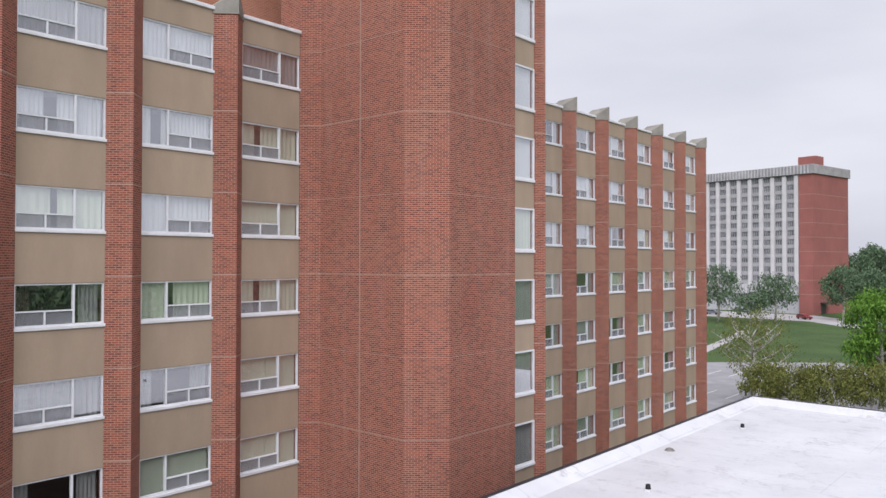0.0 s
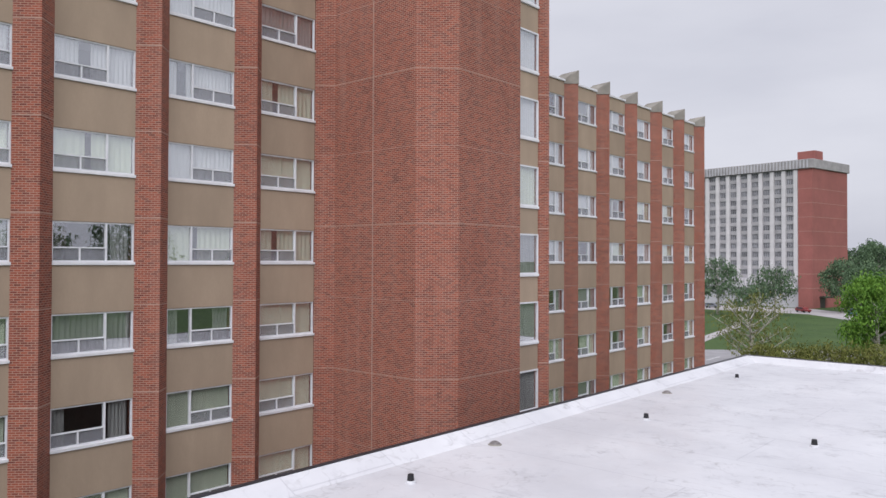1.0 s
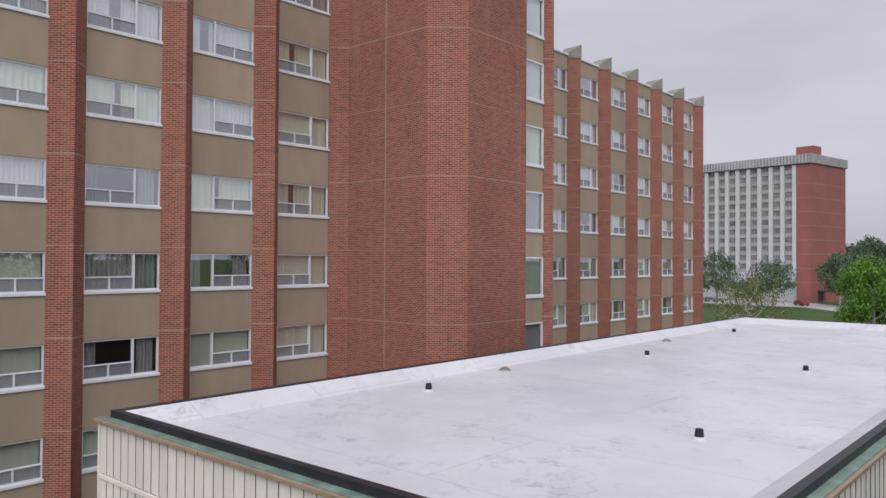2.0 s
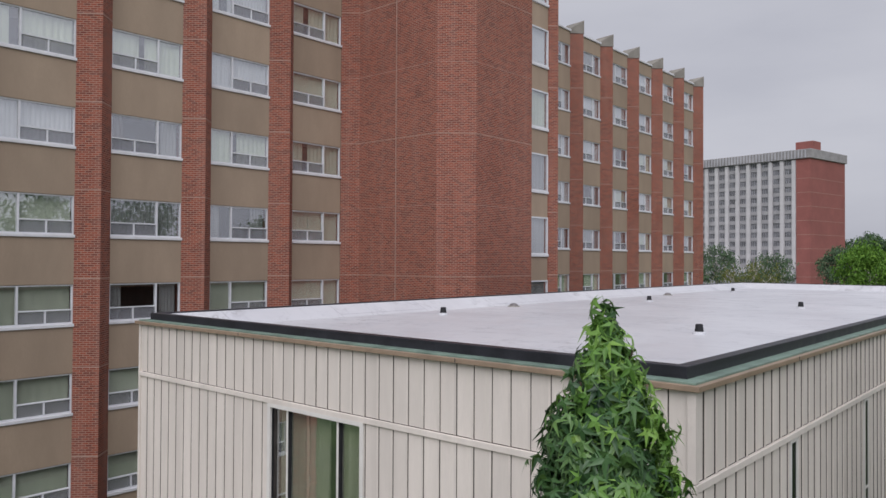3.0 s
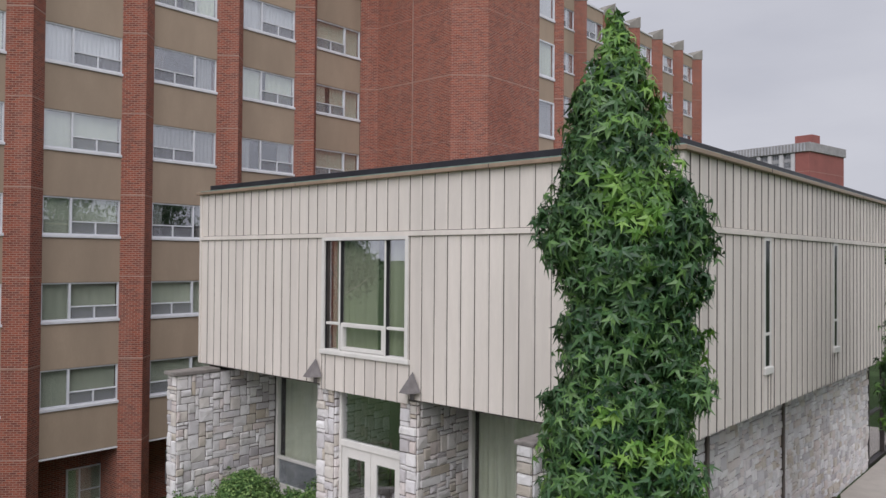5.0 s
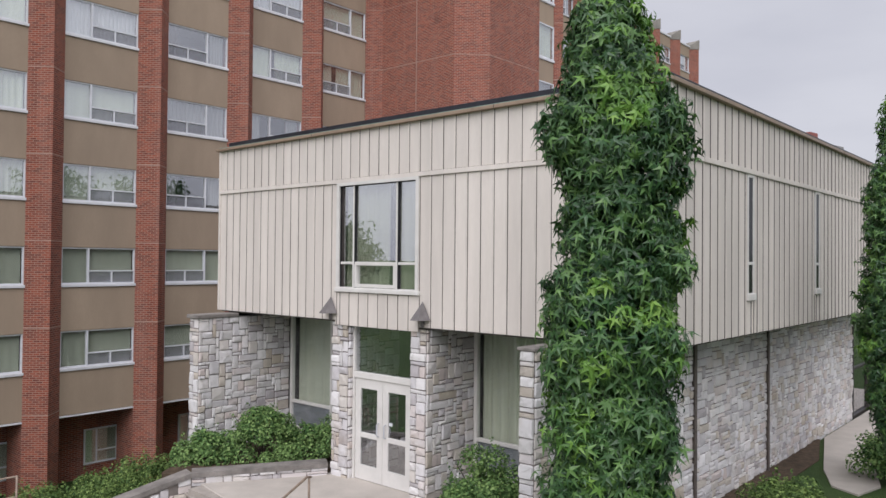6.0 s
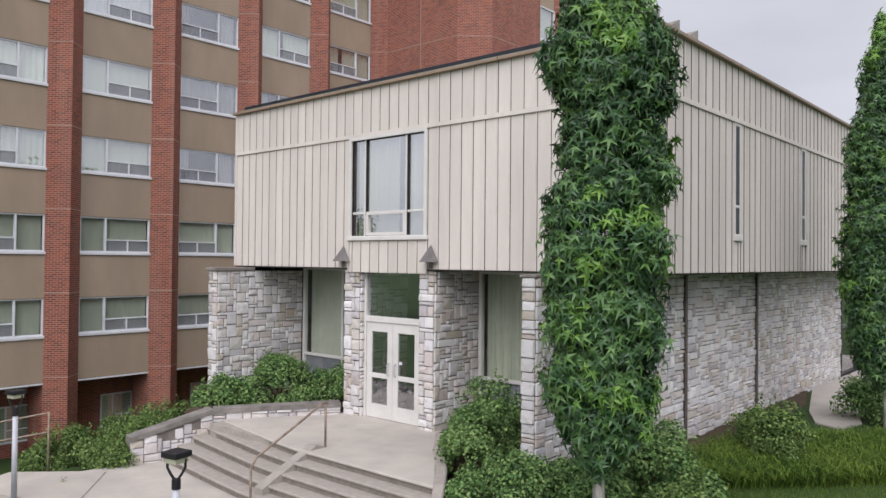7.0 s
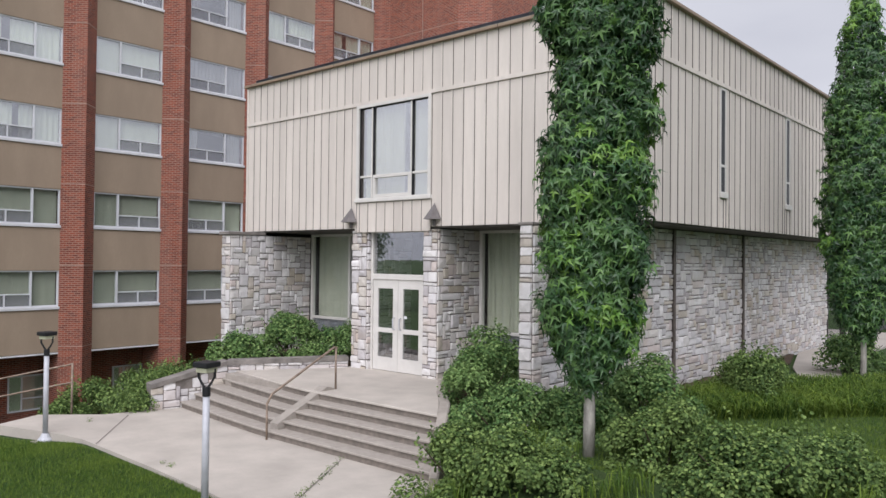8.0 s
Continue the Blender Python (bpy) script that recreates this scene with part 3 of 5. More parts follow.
part("end_wall", Shape().box(TX - 14.2, TX - 0.2, YN - 0.3, YN, -2.6, TOPZ + 0.1).mesh("end_wall", BRICK, uv=True), tower)
part("end_wall", Shape().box(TX - 14.2, TX - 0.2, YS, YS + 0.3, -2.6, TOPZ + 0.1).mesh("end_wall", BRICK, uv=True), tower)
part("penthouse", Shape().box(TX - 9, TX - 3.0, 12.5, 25.0, TOPZ - 0.1, 27.5).mesh("penthouse", BRICK_PALE, uv=True), tower, "salmon brick penthouse wall")

# stair core: chamfered corners, a slot of tall windows
CX, CTOP = -16.21, 29.0
ya = PIER0 + 2 * PITCH + 0.02
core_outline = [(TX - 1.2, ya), (TX, ya), (TX + 0.55, ya + 0.55), (-17.30, ya + 0.55), (CX, ya + 1.64), (CX, 23.15), (CX - 0.31, 23.44),
                (CX - 0.31, 24.87), (CX, 25.18), (CX - 0.5, 25.9), (-17.4, 26.6), (TX - 1.2, 26.6)]
core = Shape().prism(core_outline[:7] + [(CX - 0.62, 23.44), (CX - 0.62, 24.87)] + core_outline[7:], -2.6, CTOP)
for k in range(-3, 9):
    z = 19.46 - STOREY * k
    e = 0.004
    core.prism([(TX - 0.02, ya - e), (TX, ya - e), (TX + 0.55, ya + 0.55 - e), (-17.30, ya + 0.55 - e), (CX + e, ya + 1.64), (CX + e, 23.15), (CX - 0.2, 23.16), (CX - 0.2, ya + 1.75), (-17.4, ya + 0.7), (TX - 0.02, ya + 0.7)], z, z + 0.02, 1)
    core.prism([(CX - 0.33, 24.88), (CX - 0.31, 24.865), (CX + e, 25.18), (CX - 0.5, 25.9), (CX - 0.55, 25.8)], z, z + 0.035, 1)
core.box(-19.45, -19.43, ya + 0.52, ya + 0.552, -2.6, CTOP, slot=1)
part("stair_core", core.mesh("stair_core", [BRICK, BAND], uv=True), tower, "windowless red brick stair core with chamfered corners")
TALL_H = 1.72
tw = 24.87 - 23.44
tall_fr = Shape().surround("y", 0.0, tw, 0.1, TALL_H, -0.1, 0.0, 0.06, 0.06, 0.06).mesh("window", WHITE)
tall_sill = Shape().box(-0.1, 0.04, 0.0, tw, 0.0, 0.11, 0.01).mesh("sill", SILL)
tall_pane = Shape().box(-0.055, -0.045, 0.06, tw - 0.06, 0.16, TALL_H - 0.06).mesh("pane", GLASS)
tall_cloth = {"w": folds(0.06, tw - 0.06, 0.16, TALL_H - 0.05, -0.15, 0.12, 0.02, CURTAINS[0]), "g": folds(0.06, tw - 0.06, 0.16, TALL_H - 0.05, -0.15, 0.16, 0.03, CURTAINS[1]),
              "b": folds(0.06, tw - 0.06, 0.16, TALL_H - 0.05, -0.15, 0.2, 0.045, CURTAINS[2])}
tall_panel = Shape().box(-0.12, -0.03, 0.0, tw, 0.0, STOREY - TALL_H, 0.01).mesh("panel", TAN)
for i, c in enumerate("wwwwgbbbgg"):
    z = 25.75 - STOREY * i
    at = Matrix.Translation((CX - 0.31, 23.44, z))
    win = part("window", tall_fr, tower, at=at)
    part("sill", tall_sill, win)
    part("pane", tall_pane, win).visible_shadow = False
    part("curtain", tall_cloth[c], win)
    part("panel", tall_panel, tower, at=Matrix.Translation((CX - 0.31, 23.44, z - STOREY + TALL_H)))

# cellar windows
for k in (-3, -2, -1, 0):
    y = PIER0 + PITCH * k
    cf = Shape().surround("y", 0, 1.2, 0, 1.25, -0.04, 0.05, 0.05, 0.05, 0.06)
    win = part("window", cf.mesh("window", WHITE), tower, "small cellar window under the overhang", at=Matrix.Translation((TX - 1.58, y - 1.0, -2.05)))
    part("mullion", Shape().box(-0.02, 0.045, 0.42, 0.47, 0.06, 1.2, 0.004).mesh("mullion", WHITE), win)
    part("transom", Shape().box(-0.02, 0.04, 0.47, 1.15, 0.42, 0.46, 0.004).mesh("transom", WHITE), win)
    part("pane", Shape().box(0.015, 0.02, 0.05, 1.15, 0.06, 1.2).mesh("pane", GLASS), win)
    part("curtain", Shape().box(0.002, 0.01, 0.05, 1.15, 0.06, 1.2).mesh("curtain", CURTAINS[1]), win)

# ---- annex ----
FX0, FX1, FY, SX, NY = -12.72, -1.30, 4.36, -1.30, 37.5
PB, BANDZ, PT = 4.05, 6.84, 7.83     # panel foot, mid band, panel top
annex = thing("annex_building", (-7, 20, 0.8), "low pale board-and-batten annex on stone ground-floor walls", "building")
part("upper_wall", Shape().box(FX0 + 0.03, -8.30, FY + 0.03, FY + 0.25, PB, PT).box(-6.28, SX - 0.03, FY + 0.03, FY + 0.25, PB, PT).box(-8.30, -6.28, FY + 0.03, FY + 0.25, PB, 4.60).box(-8.30, -6.28, FY + 0.03, FY + 0.25, 6.80, PT)
     .box(SX - 0.25, SX - 0.03, FY + 0.25, NY, PB, PT).box(FX0 + 0.03, FX0 + 0.25, FY + 0.25, NY, PB - 3, PT).box(FX0 + 0.25, SX - 0.25, NY - 0.25, NY, PB - 3, PT).mesh("upper_wall", DARKMETAL), annex)
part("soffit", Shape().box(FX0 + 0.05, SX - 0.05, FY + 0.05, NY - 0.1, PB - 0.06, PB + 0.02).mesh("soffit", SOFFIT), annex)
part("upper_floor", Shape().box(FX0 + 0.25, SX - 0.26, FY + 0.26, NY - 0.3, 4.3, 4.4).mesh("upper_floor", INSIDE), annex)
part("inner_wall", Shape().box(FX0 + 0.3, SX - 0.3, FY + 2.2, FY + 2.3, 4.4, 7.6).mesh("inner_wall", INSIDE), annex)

# batten lines: along the front the sheets run in two widths, along the side in one
FRONT_LINES = [FX0 + (-6.16 - FX0) * i / 24 for i in range(24)] + [-6.16 + (FX1 + 6.16) * i / 17 for i in range(18)]
SIDE_LINES = [FY] + [4.60 + 0.305 * i for i in range(64)]


def board_run(horizontal, start, end, tiers):
    """Boards between the batten lines from start to end, each line with a proud batten and a dark strip as its painted
    shade line.
    """
    inner = [q for q in (FRONT_LINES if horizontal else SIDE_LINES) if start + 0.05 < q < end - 0.05]
    edges = [start] + inner + [end]
    for z0, z1 in tiers:
        t_me, s_me = Shape(), Shape()
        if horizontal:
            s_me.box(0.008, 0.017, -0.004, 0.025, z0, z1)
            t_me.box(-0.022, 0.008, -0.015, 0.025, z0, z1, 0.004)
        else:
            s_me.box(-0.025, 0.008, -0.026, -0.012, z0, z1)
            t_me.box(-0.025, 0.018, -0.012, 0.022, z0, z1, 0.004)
        t_me, s_me = t_me.mesh("batten", BATTEN), s_me.mesh("joint_strip", DARKLINE)
        boards = {}
        for i, p in enumerate(edges[:-1]):
            w = round(edges[i + 1] - p, 4)
            if w not in boards:
                boards[w] = (Shape().box(0.018, w - 0.022, 0, 0.025, z0, z1, 0.003) if horizontal else Shape().box(-0.025, 0, 0.022, w - 0.026, z0, z1, 0.003)).mesh("board", BOARD)
            j, k = rng.uniform(-0.0015, 0.0015), rng.uniform(-0.004, 0.004)
            part("board", boards[w], annex, at=Matrix.Translation((p, FY + j, 0) if horizontal else (SX + j, p, 0)))
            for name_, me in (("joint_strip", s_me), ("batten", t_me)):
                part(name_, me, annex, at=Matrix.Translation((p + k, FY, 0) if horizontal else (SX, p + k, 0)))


LOW, HIGH = (PB - 0.03, BANDZ - 0.05), (BANDZ + 0.05, PT)
board_run(True, FX0, -8.43, [LOW])
board_run(True, -6.15, FX1, [LOW])
board_run(True, FX0, FX1, [HIGH])
board_run(True, -8.45, -6.15, [(3.93, 4.59)])
side_windows = [7.42, 11.50]
for a, b in ((FY, 7.40), (7.78, 11.48), (11.86, 24.0)):
    board_run(False, a, b, [LOW])
for a in side_windows:
    board_run(False, a - 0.02, a + 0.36, [(PB - 0.03, 4.59)])
board_run(False, FY, 24.0, [HIGH])
part("side_cladding", Shape().box(SX - 0.025, SX, 24.0, NY, PB - 0.03, PT).mesh("side_cladding", BOARD), annex)
part("mid_band", Shape().box(FX0, SX + 0.036, FY - 0.036, FY + 0.01, BANDZ - 0.045, BANDZ + 0.04, 0.006).mesh("mid_band", BOARD), annex)
part("mid_band", Shape().box(SX - 0.01, SX + 0.036, FY + 0.01, NY, BANDZ - 0.045, BANDZ + 0.04, 0.006).mesh("mid_band", BOARD), annex)
part("corner_board", Shape().box(SX - 0.06, SX + 0.03, FY - 0.03, FY + 0.06, PB - 0.03, BANDZ - 0.05, 0.006).box(SX - 0.06, SX + 0.03, FY - 0.03, FY + 0.06, BANDZ + 0.05, PT, 0.006).mesh("corner_board", BATTEN), annex)
part("corner_board", Shape().box(FX0 - 0.03, FX0 + 0.04, FY - 0.03, FY + 0.06, PB - 0.03, PT, 0.006).mesh("corner_board", BATTEN), annex)


def ring(x0, x1, y0, y1, z0, z1, wide):
    return Shape().box(x0, x1, y0, y0 + wide, z0, z1, 0.006).box(x0, x1, y1 - wide, y1, z0, z1, 0.006).box(x0, x0 + wide, y0 + wide, y1 - wide, z0, z1, 0.006).box(x1 - wide, x1, y0 + wide, y1 - wide, z0, z1, 0.006)


part("drip_edge", ring(FX0 - 0.09, SX + 0.09, FY - 0.09, NY + 0.09, PT - 0.005, PT + 0.058, 0.16).mesh("drip_edge", DRIP), annex, "tan metal drip edge")
for seam in ((SX + 0.086, SX + 0.094, 7.55, 7.562), (SX + 0.086, SX + 0.094, 13.6, 13.612), (-4.40, -4.388, FY - 0.094, FY - 0.086), (-9.2, -9.188, FY - 0.094, FY - 0.086)):
    part("drip_seam", Shape().box(*seam, PT - 0.002, PT + 0.056).mesh("drip_seam", DARKLINE), annex)
part("flashing", ring(FX0 - 0.03, SX + 0.03, FY - 0.03, NY + 0.03, PT + 0.053, PT + 0.085, 0.30).mesh("flashing", COPPER), annex, "green weathered flashing strip")
part("roof_curb", ring(FX0 + 0.13, SX - 0.13, FY + 0.13, NY - 0.13, PT + 0.05, PT + 0.215, 0.15).mesh("roof_curb", CURB), annex, "dark metal roof curb")
RX0, RX1, RY0, RY1, RZ = FX0 + 0.28, SX - 0.28, FY + 0.28, NY - 0.28, 7.76
cant = 0.55
roof_v = [(RX0, RY0, PT + 0.19), (RX1, RY0, PT + 0.19), (RX1, RY1, PT + 0.19), (RX0, RY1, PT + 0.19),
          (RX0 + cant, RY0 + cant, RZ), (RX1 - cant, RY0 + cant, RZ), (RX1 - cant, RY1 - cant, RZ), (RX0 + cant, RY1 - cant, RZ)]
part("roof", mesh_of("roof", roof_v, [(4, 5, 6, 7), (0, 1, 5, 4), (1, 2, 6, 5), (2, 3, 7, 6), (3, 0, 4, 7)], MEMBRANE), annex, "flat white membrane roof with worn seams")
part("roof_deck", Shape().box(FX0 + 0.2, SX - 0.2, FY + 0.2, NY - 0.2, 7.55, 7.70).mesh("roof_deck", INSIDE), annex)

# front window
wx0, wx1, wz0, wz1 = -8.43, -6.15, 4.60, 6.80
fw = Shape().surround("x", wx0, wx1, wz0 + 0.08, wz1, FY - 0.04, FY + 0.10, 0.075, 0.06, 0.02)
front_window = part("window", fw.mesh("window", TRIM), annex, "large cream-framed window with a hopper light")
part("sill", Shape().box(wx0 - 0.03, wx1 + 0.03, FY - 0.055, FY + 0.10, wz0 + 0.0, wz0 + 0.085, 0.01).mesh("sill", TRIM), front_window)
for x in (-7.95, -6.74):
    part("mullion", Shape().box(x - 0.025, x + 0.020, FY + 0.0, FY + 0.09, wz0 + 0.1, wz1 - 0.07, 0.006).mesh("mullion", TRIM), front_window)
    part("gap_shade", Shape().box(x + 0.020, x + 0.032, FY + 0.004, FY + 0.07, wz0 + 0.1, wz1 - 0.07).mesh("gap_shade", BLACK), front_window, "black strip standing in for the shaded frame gap")
part("gap_shade", Shape().box(wx0 + 0.075, wx0 + 0.09, FY + 0.0, FY + 0.07, wz0 + 0.1, wz1 - 0.07).mesh("gap_shade", BLACK), front_window, "black strip standing in for the shaded frame gap")
part("gap_shade", Shape().box(wx0 + 0.09, wx1 - 0.075, FY + 0.0, FY + 0.07, wz1 - 0.07, wz1 - 0.06).mesh("gap_shade", BLACK), front_window, "black strip standing in for the shaded frame gap")
for x0, x1 in ((wx0 + 0.075, -7.98), (-7.92, -6.77), (-6.71, wx1 - 0.075)):
    part("transom", Shape().box(x0, x1, FY + 0.01, FY + 0.09, 5.16, 5.21, 0.006).mesh("transom", TRIM), front_window)
part("hopper_frame", Shape().surround("x", -7.92, -6.77, 4.71, 5.16, FY + 0.0, FY + 0.08, 0.06, 0.02, 0.06).mesh("hopper_frame", TRIM), front_window)
for a, b, c, d in ((-8.355, -7.98, 4.7, 5.16), (-8.355, -7.98, 5.21, 6.73), (-7.92, -6.77, 5.21, 6.73), (-7.86, -6.83, 4.77, 5.16), (-6.71, -6.225, 4.7, 5.16), (-6.71, -6.225, 5.21, 6.73)):
    part("pane", Shape().box(a, b, FY + 0.05, FY + 0.06, c, d).mesh("pane", SOLAR), front_window).visible_shadow = False
def cloth_x(x0, x1, z0, z1, y, wave, depth, mat):
    me = folds(x0, x1, z0, z1, 0.0, wave, depth, mat)
    me.transform(Matrix(((0, 1, 0, 0), (-1, 0, 0, y), (0, 0, 1, 0), (0, 0, 0, 1))))
    return me
part("curtain", cloth_x(-8.28, -7.02, 4.7, 6.74, FY + 0.15, 0.15, 0.045, ANNEXCLOTH), front_window, "pale green pleated curtain")
part("curtain", cloth_x(-6.82, -6.30, 4.7, 6.74, FY + 0.17, 0.14, 0.045, ANNEXCLOTH), front_window, "pale green pleated curtain")

# slot windows in the long side
for y in side_windows:
    f = Shape().surround("y", y, y + 0.34, 4.71, 6.80, SX - 0.06, SX + 0.016, 0.065, 0.06, 0.02)
    w = part("window", f.mesh("window", TRIM), annex, "tall narrow slot window")
    part("transom", Shape().box(SX - 0.05, SX + 0.012, y + 0.065, y + 0.275, 5.22, 5.27, 0.004).mesh("transom", TRIM), w)
    part("sill", Shape().box(SX - 0.06, SX + 0.05, y - 0.02, y + 0.36, 4.60, 4.72, 0.01).mesh("sill", TRIM), w)
    part("pane", Shape().box(SX - 0.008, SX + 0.006, y + 0.065, y + 0.275, 4.73, 6.74).mesh("pane", SLOTGLASS), w, "dark glass")

# wall lamps
for x in (-8.57, -6.02):
    lamp = thing("wall_lamp", (x, FY, 4.4), "grey sheet-metal pyramid wall lamp over the entrance", "lamp", "entrance wall lamps")
    q = Shape()
    q.add([(x - 0.19, FY - 0.036, 4.16), (x + 0.19, FY - 0.036, 4.16), (x + 0.10, FY - 0.27, 4.16), (x - 0.10, FY - 0.27, 4.16), (x, FY - 0.036, 4.50)],
          [(0, 1, 2, 3), (1, 0, 4), (2, 1, 4), (3, 2, 4), (0, 3, 4)])
    part("shade", q.mesh("shade", LAMPGREY), lamp)
    part("bracket", Shape().box(x - 0.04, x + 0.04, FY - 0.06, FY - 0.033, 4.03, 4.16, 0.004).mesh("bracket", LAMPGREY), lamp)

# ---- annex, ground floor ----
LAND = 0.85                         # landing level


def pack(width, height, seed, fine=False):
    """Fills a rectangle with random ashlar: blocks (u0, u1, v0, v1) on a fine grid of unequal courses."""
    r = random.Random(seed)
    nu, nv = max(2, int(round(width / 0.085))), max(2, int(round(height / 0.075)))
    du, dv = width / nu, height / nv
    used = [[False] * nu for _ in range(nv)]
    out = []
    for j in range(nv):
        for i in range(nu):
            if used[j][i]:
                continue
            h = r.choice((1, 1, 2, 2, 2, 3)) if fine else r.choice((1, 1, 2, 2, 2, 3, 3, 4))
            w = r.choice((2, 2, 3, 3, 4, 4, 5, 6)) if h < 3 else r.choice((1, 2, 2, 3, 3, 4))
            h = min(h, nv - j)
            k = 0
            while k < w and i + k < nu and not used[j][i + k]:
                k += 1
            if i + k + 1 == nu and not used[j][i + k]:
                k += 1
            for a in range(h):
                for b in range(k):
                    used[j + a][i + b] = True
            out.append((i * du, (i + k) * du, j * dv, (j + h) * dv))
    return out


def stone_piece(w, h, seed):
    """One split-faced block: uneven eight-sided outline, worn arrises, a pitched face; x along the wall, y out of it, z up."""
    r = random.Random(seed)
    g = 0.005 + r.uniform(0, 0.004)
    c = min(w, h) * r.uniform(0.03, 0.12)
    base = [(g + c, g), (w - g - c, g), (w - g, g + c), (w - g, h - g - c), (w - g - c, h - g), (g + c, h - g), (g, h - g - c), (g, g + c)]
    base = [(x + r.uniform(-0.006, 0.006), z + r.uniform(-0.006, 0.006)) for x, z in base]
    out = 0.024 + r.uniform(-0.012, 0.016)
    tilt_x, tilt_z = r.uniform(-0.05, 0.05), r.uniform(-0.06, 0.06)
    mx, mz = w / 2, h / 2
    vs = [(x, -0.03, z) for x, z in base] + [(x, 0.002 + r.uniform(-0.003, 0.003), z) for x, z in base]
    for x, z in base:
        e = r.uniform(0.008, 0.018)
        dx, dz = mx - x, mz - z
        ln = math.hypot(dx, dz) + 1e-6
        vs.append((x + dx / ln * e, out + tilt_x * (x - mx) + tilt_z * (z - mz) + r.uniform(-0.006, 0.006), z + dz / ln * e))
    vs.append((mx + r.uniform(-0.2, 0.2) * w, out + r.uniform(0.002, 0.020), mz + r.uniform(-0.2, 0.2) * h))
    fs = []
    for a in (0, 8):
        fs += [(a + i, a + (i + 1) % 8, a + 8 + (i + 1) % 8, a + 8 + i) for i in range(8)]
    fs += [(16 + i, 16 + (i + 1) % 8, 24) for i in range(8)]
    return vs, [tuple(reversed(f)) for f in fs]


STONE_CACHE = {}


def stone_face(parent, origin, along, width, height, seed, singles=300, top=None, fine=False):
    """Lays a face of stones. along: the horizontal unit direction; the stones stand out to the right of it."""
    ax, ay = along
    ox, oy = ay, -ax
    rest = Shape()
    count = 0
    for u0, u1, v0, v1 in pack(width, height, seed, fine):
        if top is not None and v1 > top((u0 + u1) / 2):
            continue
        w, h = round(u1 - u0, 3), round(v1 - v0, 3)
        m = Matrix(((ax, ox, 0, origin[0] + ax * u0), (ay, oy, 0, origin[1] + ay * u0), (0, 0, 1, origin[2] + v0), (0, 0, 0, 1)))
        count += 1
        if count <= singles:
            key = (w, h, rng.randrange(4))
            if key not in STONE_CACHE:
                vs, fs = stone_piece(w, h, len(STONE_CACHE))
                me = Shape().add(vs, fs).mesh("stone", STONE)
                STONE_CACHE[key] = me
            part("stone", STONE_CACHE[key], parent, at=m)
        else:
            vs, fs = stone_piece(w, h, count + seed * 997)
            rest.add([m @ Vector(v) for v in vs], fs)
    if rest.f:
        tagged(part("stonework", rest.mesh("stonework", STONE), parent), kind="stuff")


def stone_wall(name, x0, x1, y0, y1, z0, z1, faces, seed, singles=300, fine=False):
    """A wall core with stones on the named faces (s: -y, e: +x, w: -x)."""
    core = part(name, Shape().box(x0, x1, y0, y1, z0, z1).mesh(name, MORTAR), annex, "rough pale limestone ashlar wall")
    if "s" in faces:
        stone_face(core, (x0, y0, z0), (1, 0), x1 - x0, z1 - z0, seed, singles, fine=fine)
    if "e" in faces:
        stone_face(core, (x1, y0, z0), (0, 1), y1 - y0, z1 - z0, seed + 1, singles, fine=fine)
    return core


G0 = 0.35
wing = stone_wall("wing_wall", -12.26, -11.92, 3.34, 5.84, G0, 3.90, "se", 11)
part("cap_slab", Shape().box(-12.32, -11.86, 3.27, 4.34, 3.90, 3.985, 0.012).mesh("cap_slab", CAPCON), wing, "weathered grey cap slab")
stone_wall("entrance_pier", -8.64, -8.16, 4.44, 5.9, 0.6, 3.98, "se", 21)
stone_wall("entrance_pier", -6.42, -6.03, 4.44, 5.82, 0.6, 3.98, "se", 31)
wing2 = stone_wall("wing_wall", -3.16, -2.90, 3.34, 5.84, G0, 3.93, "se", 41)
part("cap_slab", Shape().box(-3.19, -2.87, 3.31, 4.34, 3.93, 3.985, 0.012).mesh("cap_slab", CAPCON), wing2, "weathered grey cap slab")
stone_wall("corner_wall", -2.90, -2.12, 4.95, 5.2, 0.4, 3.98, "s", 51)
stone_wall("side_wall", -2.4, -2.12, 5.0, 18.3, 0.4, 3.98, "e", 61, fine=True)
for y in (7.08, 10.92):
    part("steel_column", Shape().box(-2.12, -2.055, y - 0.007, y + 0.007, 0.75, 3.98).box(-2.055, -2.04, y - 0.045, y + 0.045, 0.75, 3.98, 0.003).mesh("steel_column", COLUMN), annex, "dark steel column against the stone")
# glazed end of the long side
gl = Shape()
for y in (18.3, 20.2, 22.1):
    gl.box(-2.2, -2.08, y, y + 0.07, 0.75, 3.98, 0.006)
gl.box(-2.2, -2.08, 18.37, 24.0, 2.2, 2.26, 0.006).box(-2.2, -2.08, 18.37, 24.0, 0.75, 0.9, 0.006)
glazing = part("glazed_wall", gl.mesh("glazed_wall", DARKMETAL), annex, "glazed wall in dark bronze frames")
part("pane", Shape().box(-2.15, -2.14, 18.37, 24.0, 0.9, 3.98).mesh("pane", GLASS), glazing)
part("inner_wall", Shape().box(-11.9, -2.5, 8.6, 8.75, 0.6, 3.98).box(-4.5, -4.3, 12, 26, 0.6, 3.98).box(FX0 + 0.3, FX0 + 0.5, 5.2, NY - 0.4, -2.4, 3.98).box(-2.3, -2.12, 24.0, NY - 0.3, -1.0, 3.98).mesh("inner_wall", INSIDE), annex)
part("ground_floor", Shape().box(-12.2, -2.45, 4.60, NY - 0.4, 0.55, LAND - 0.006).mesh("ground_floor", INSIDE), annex)

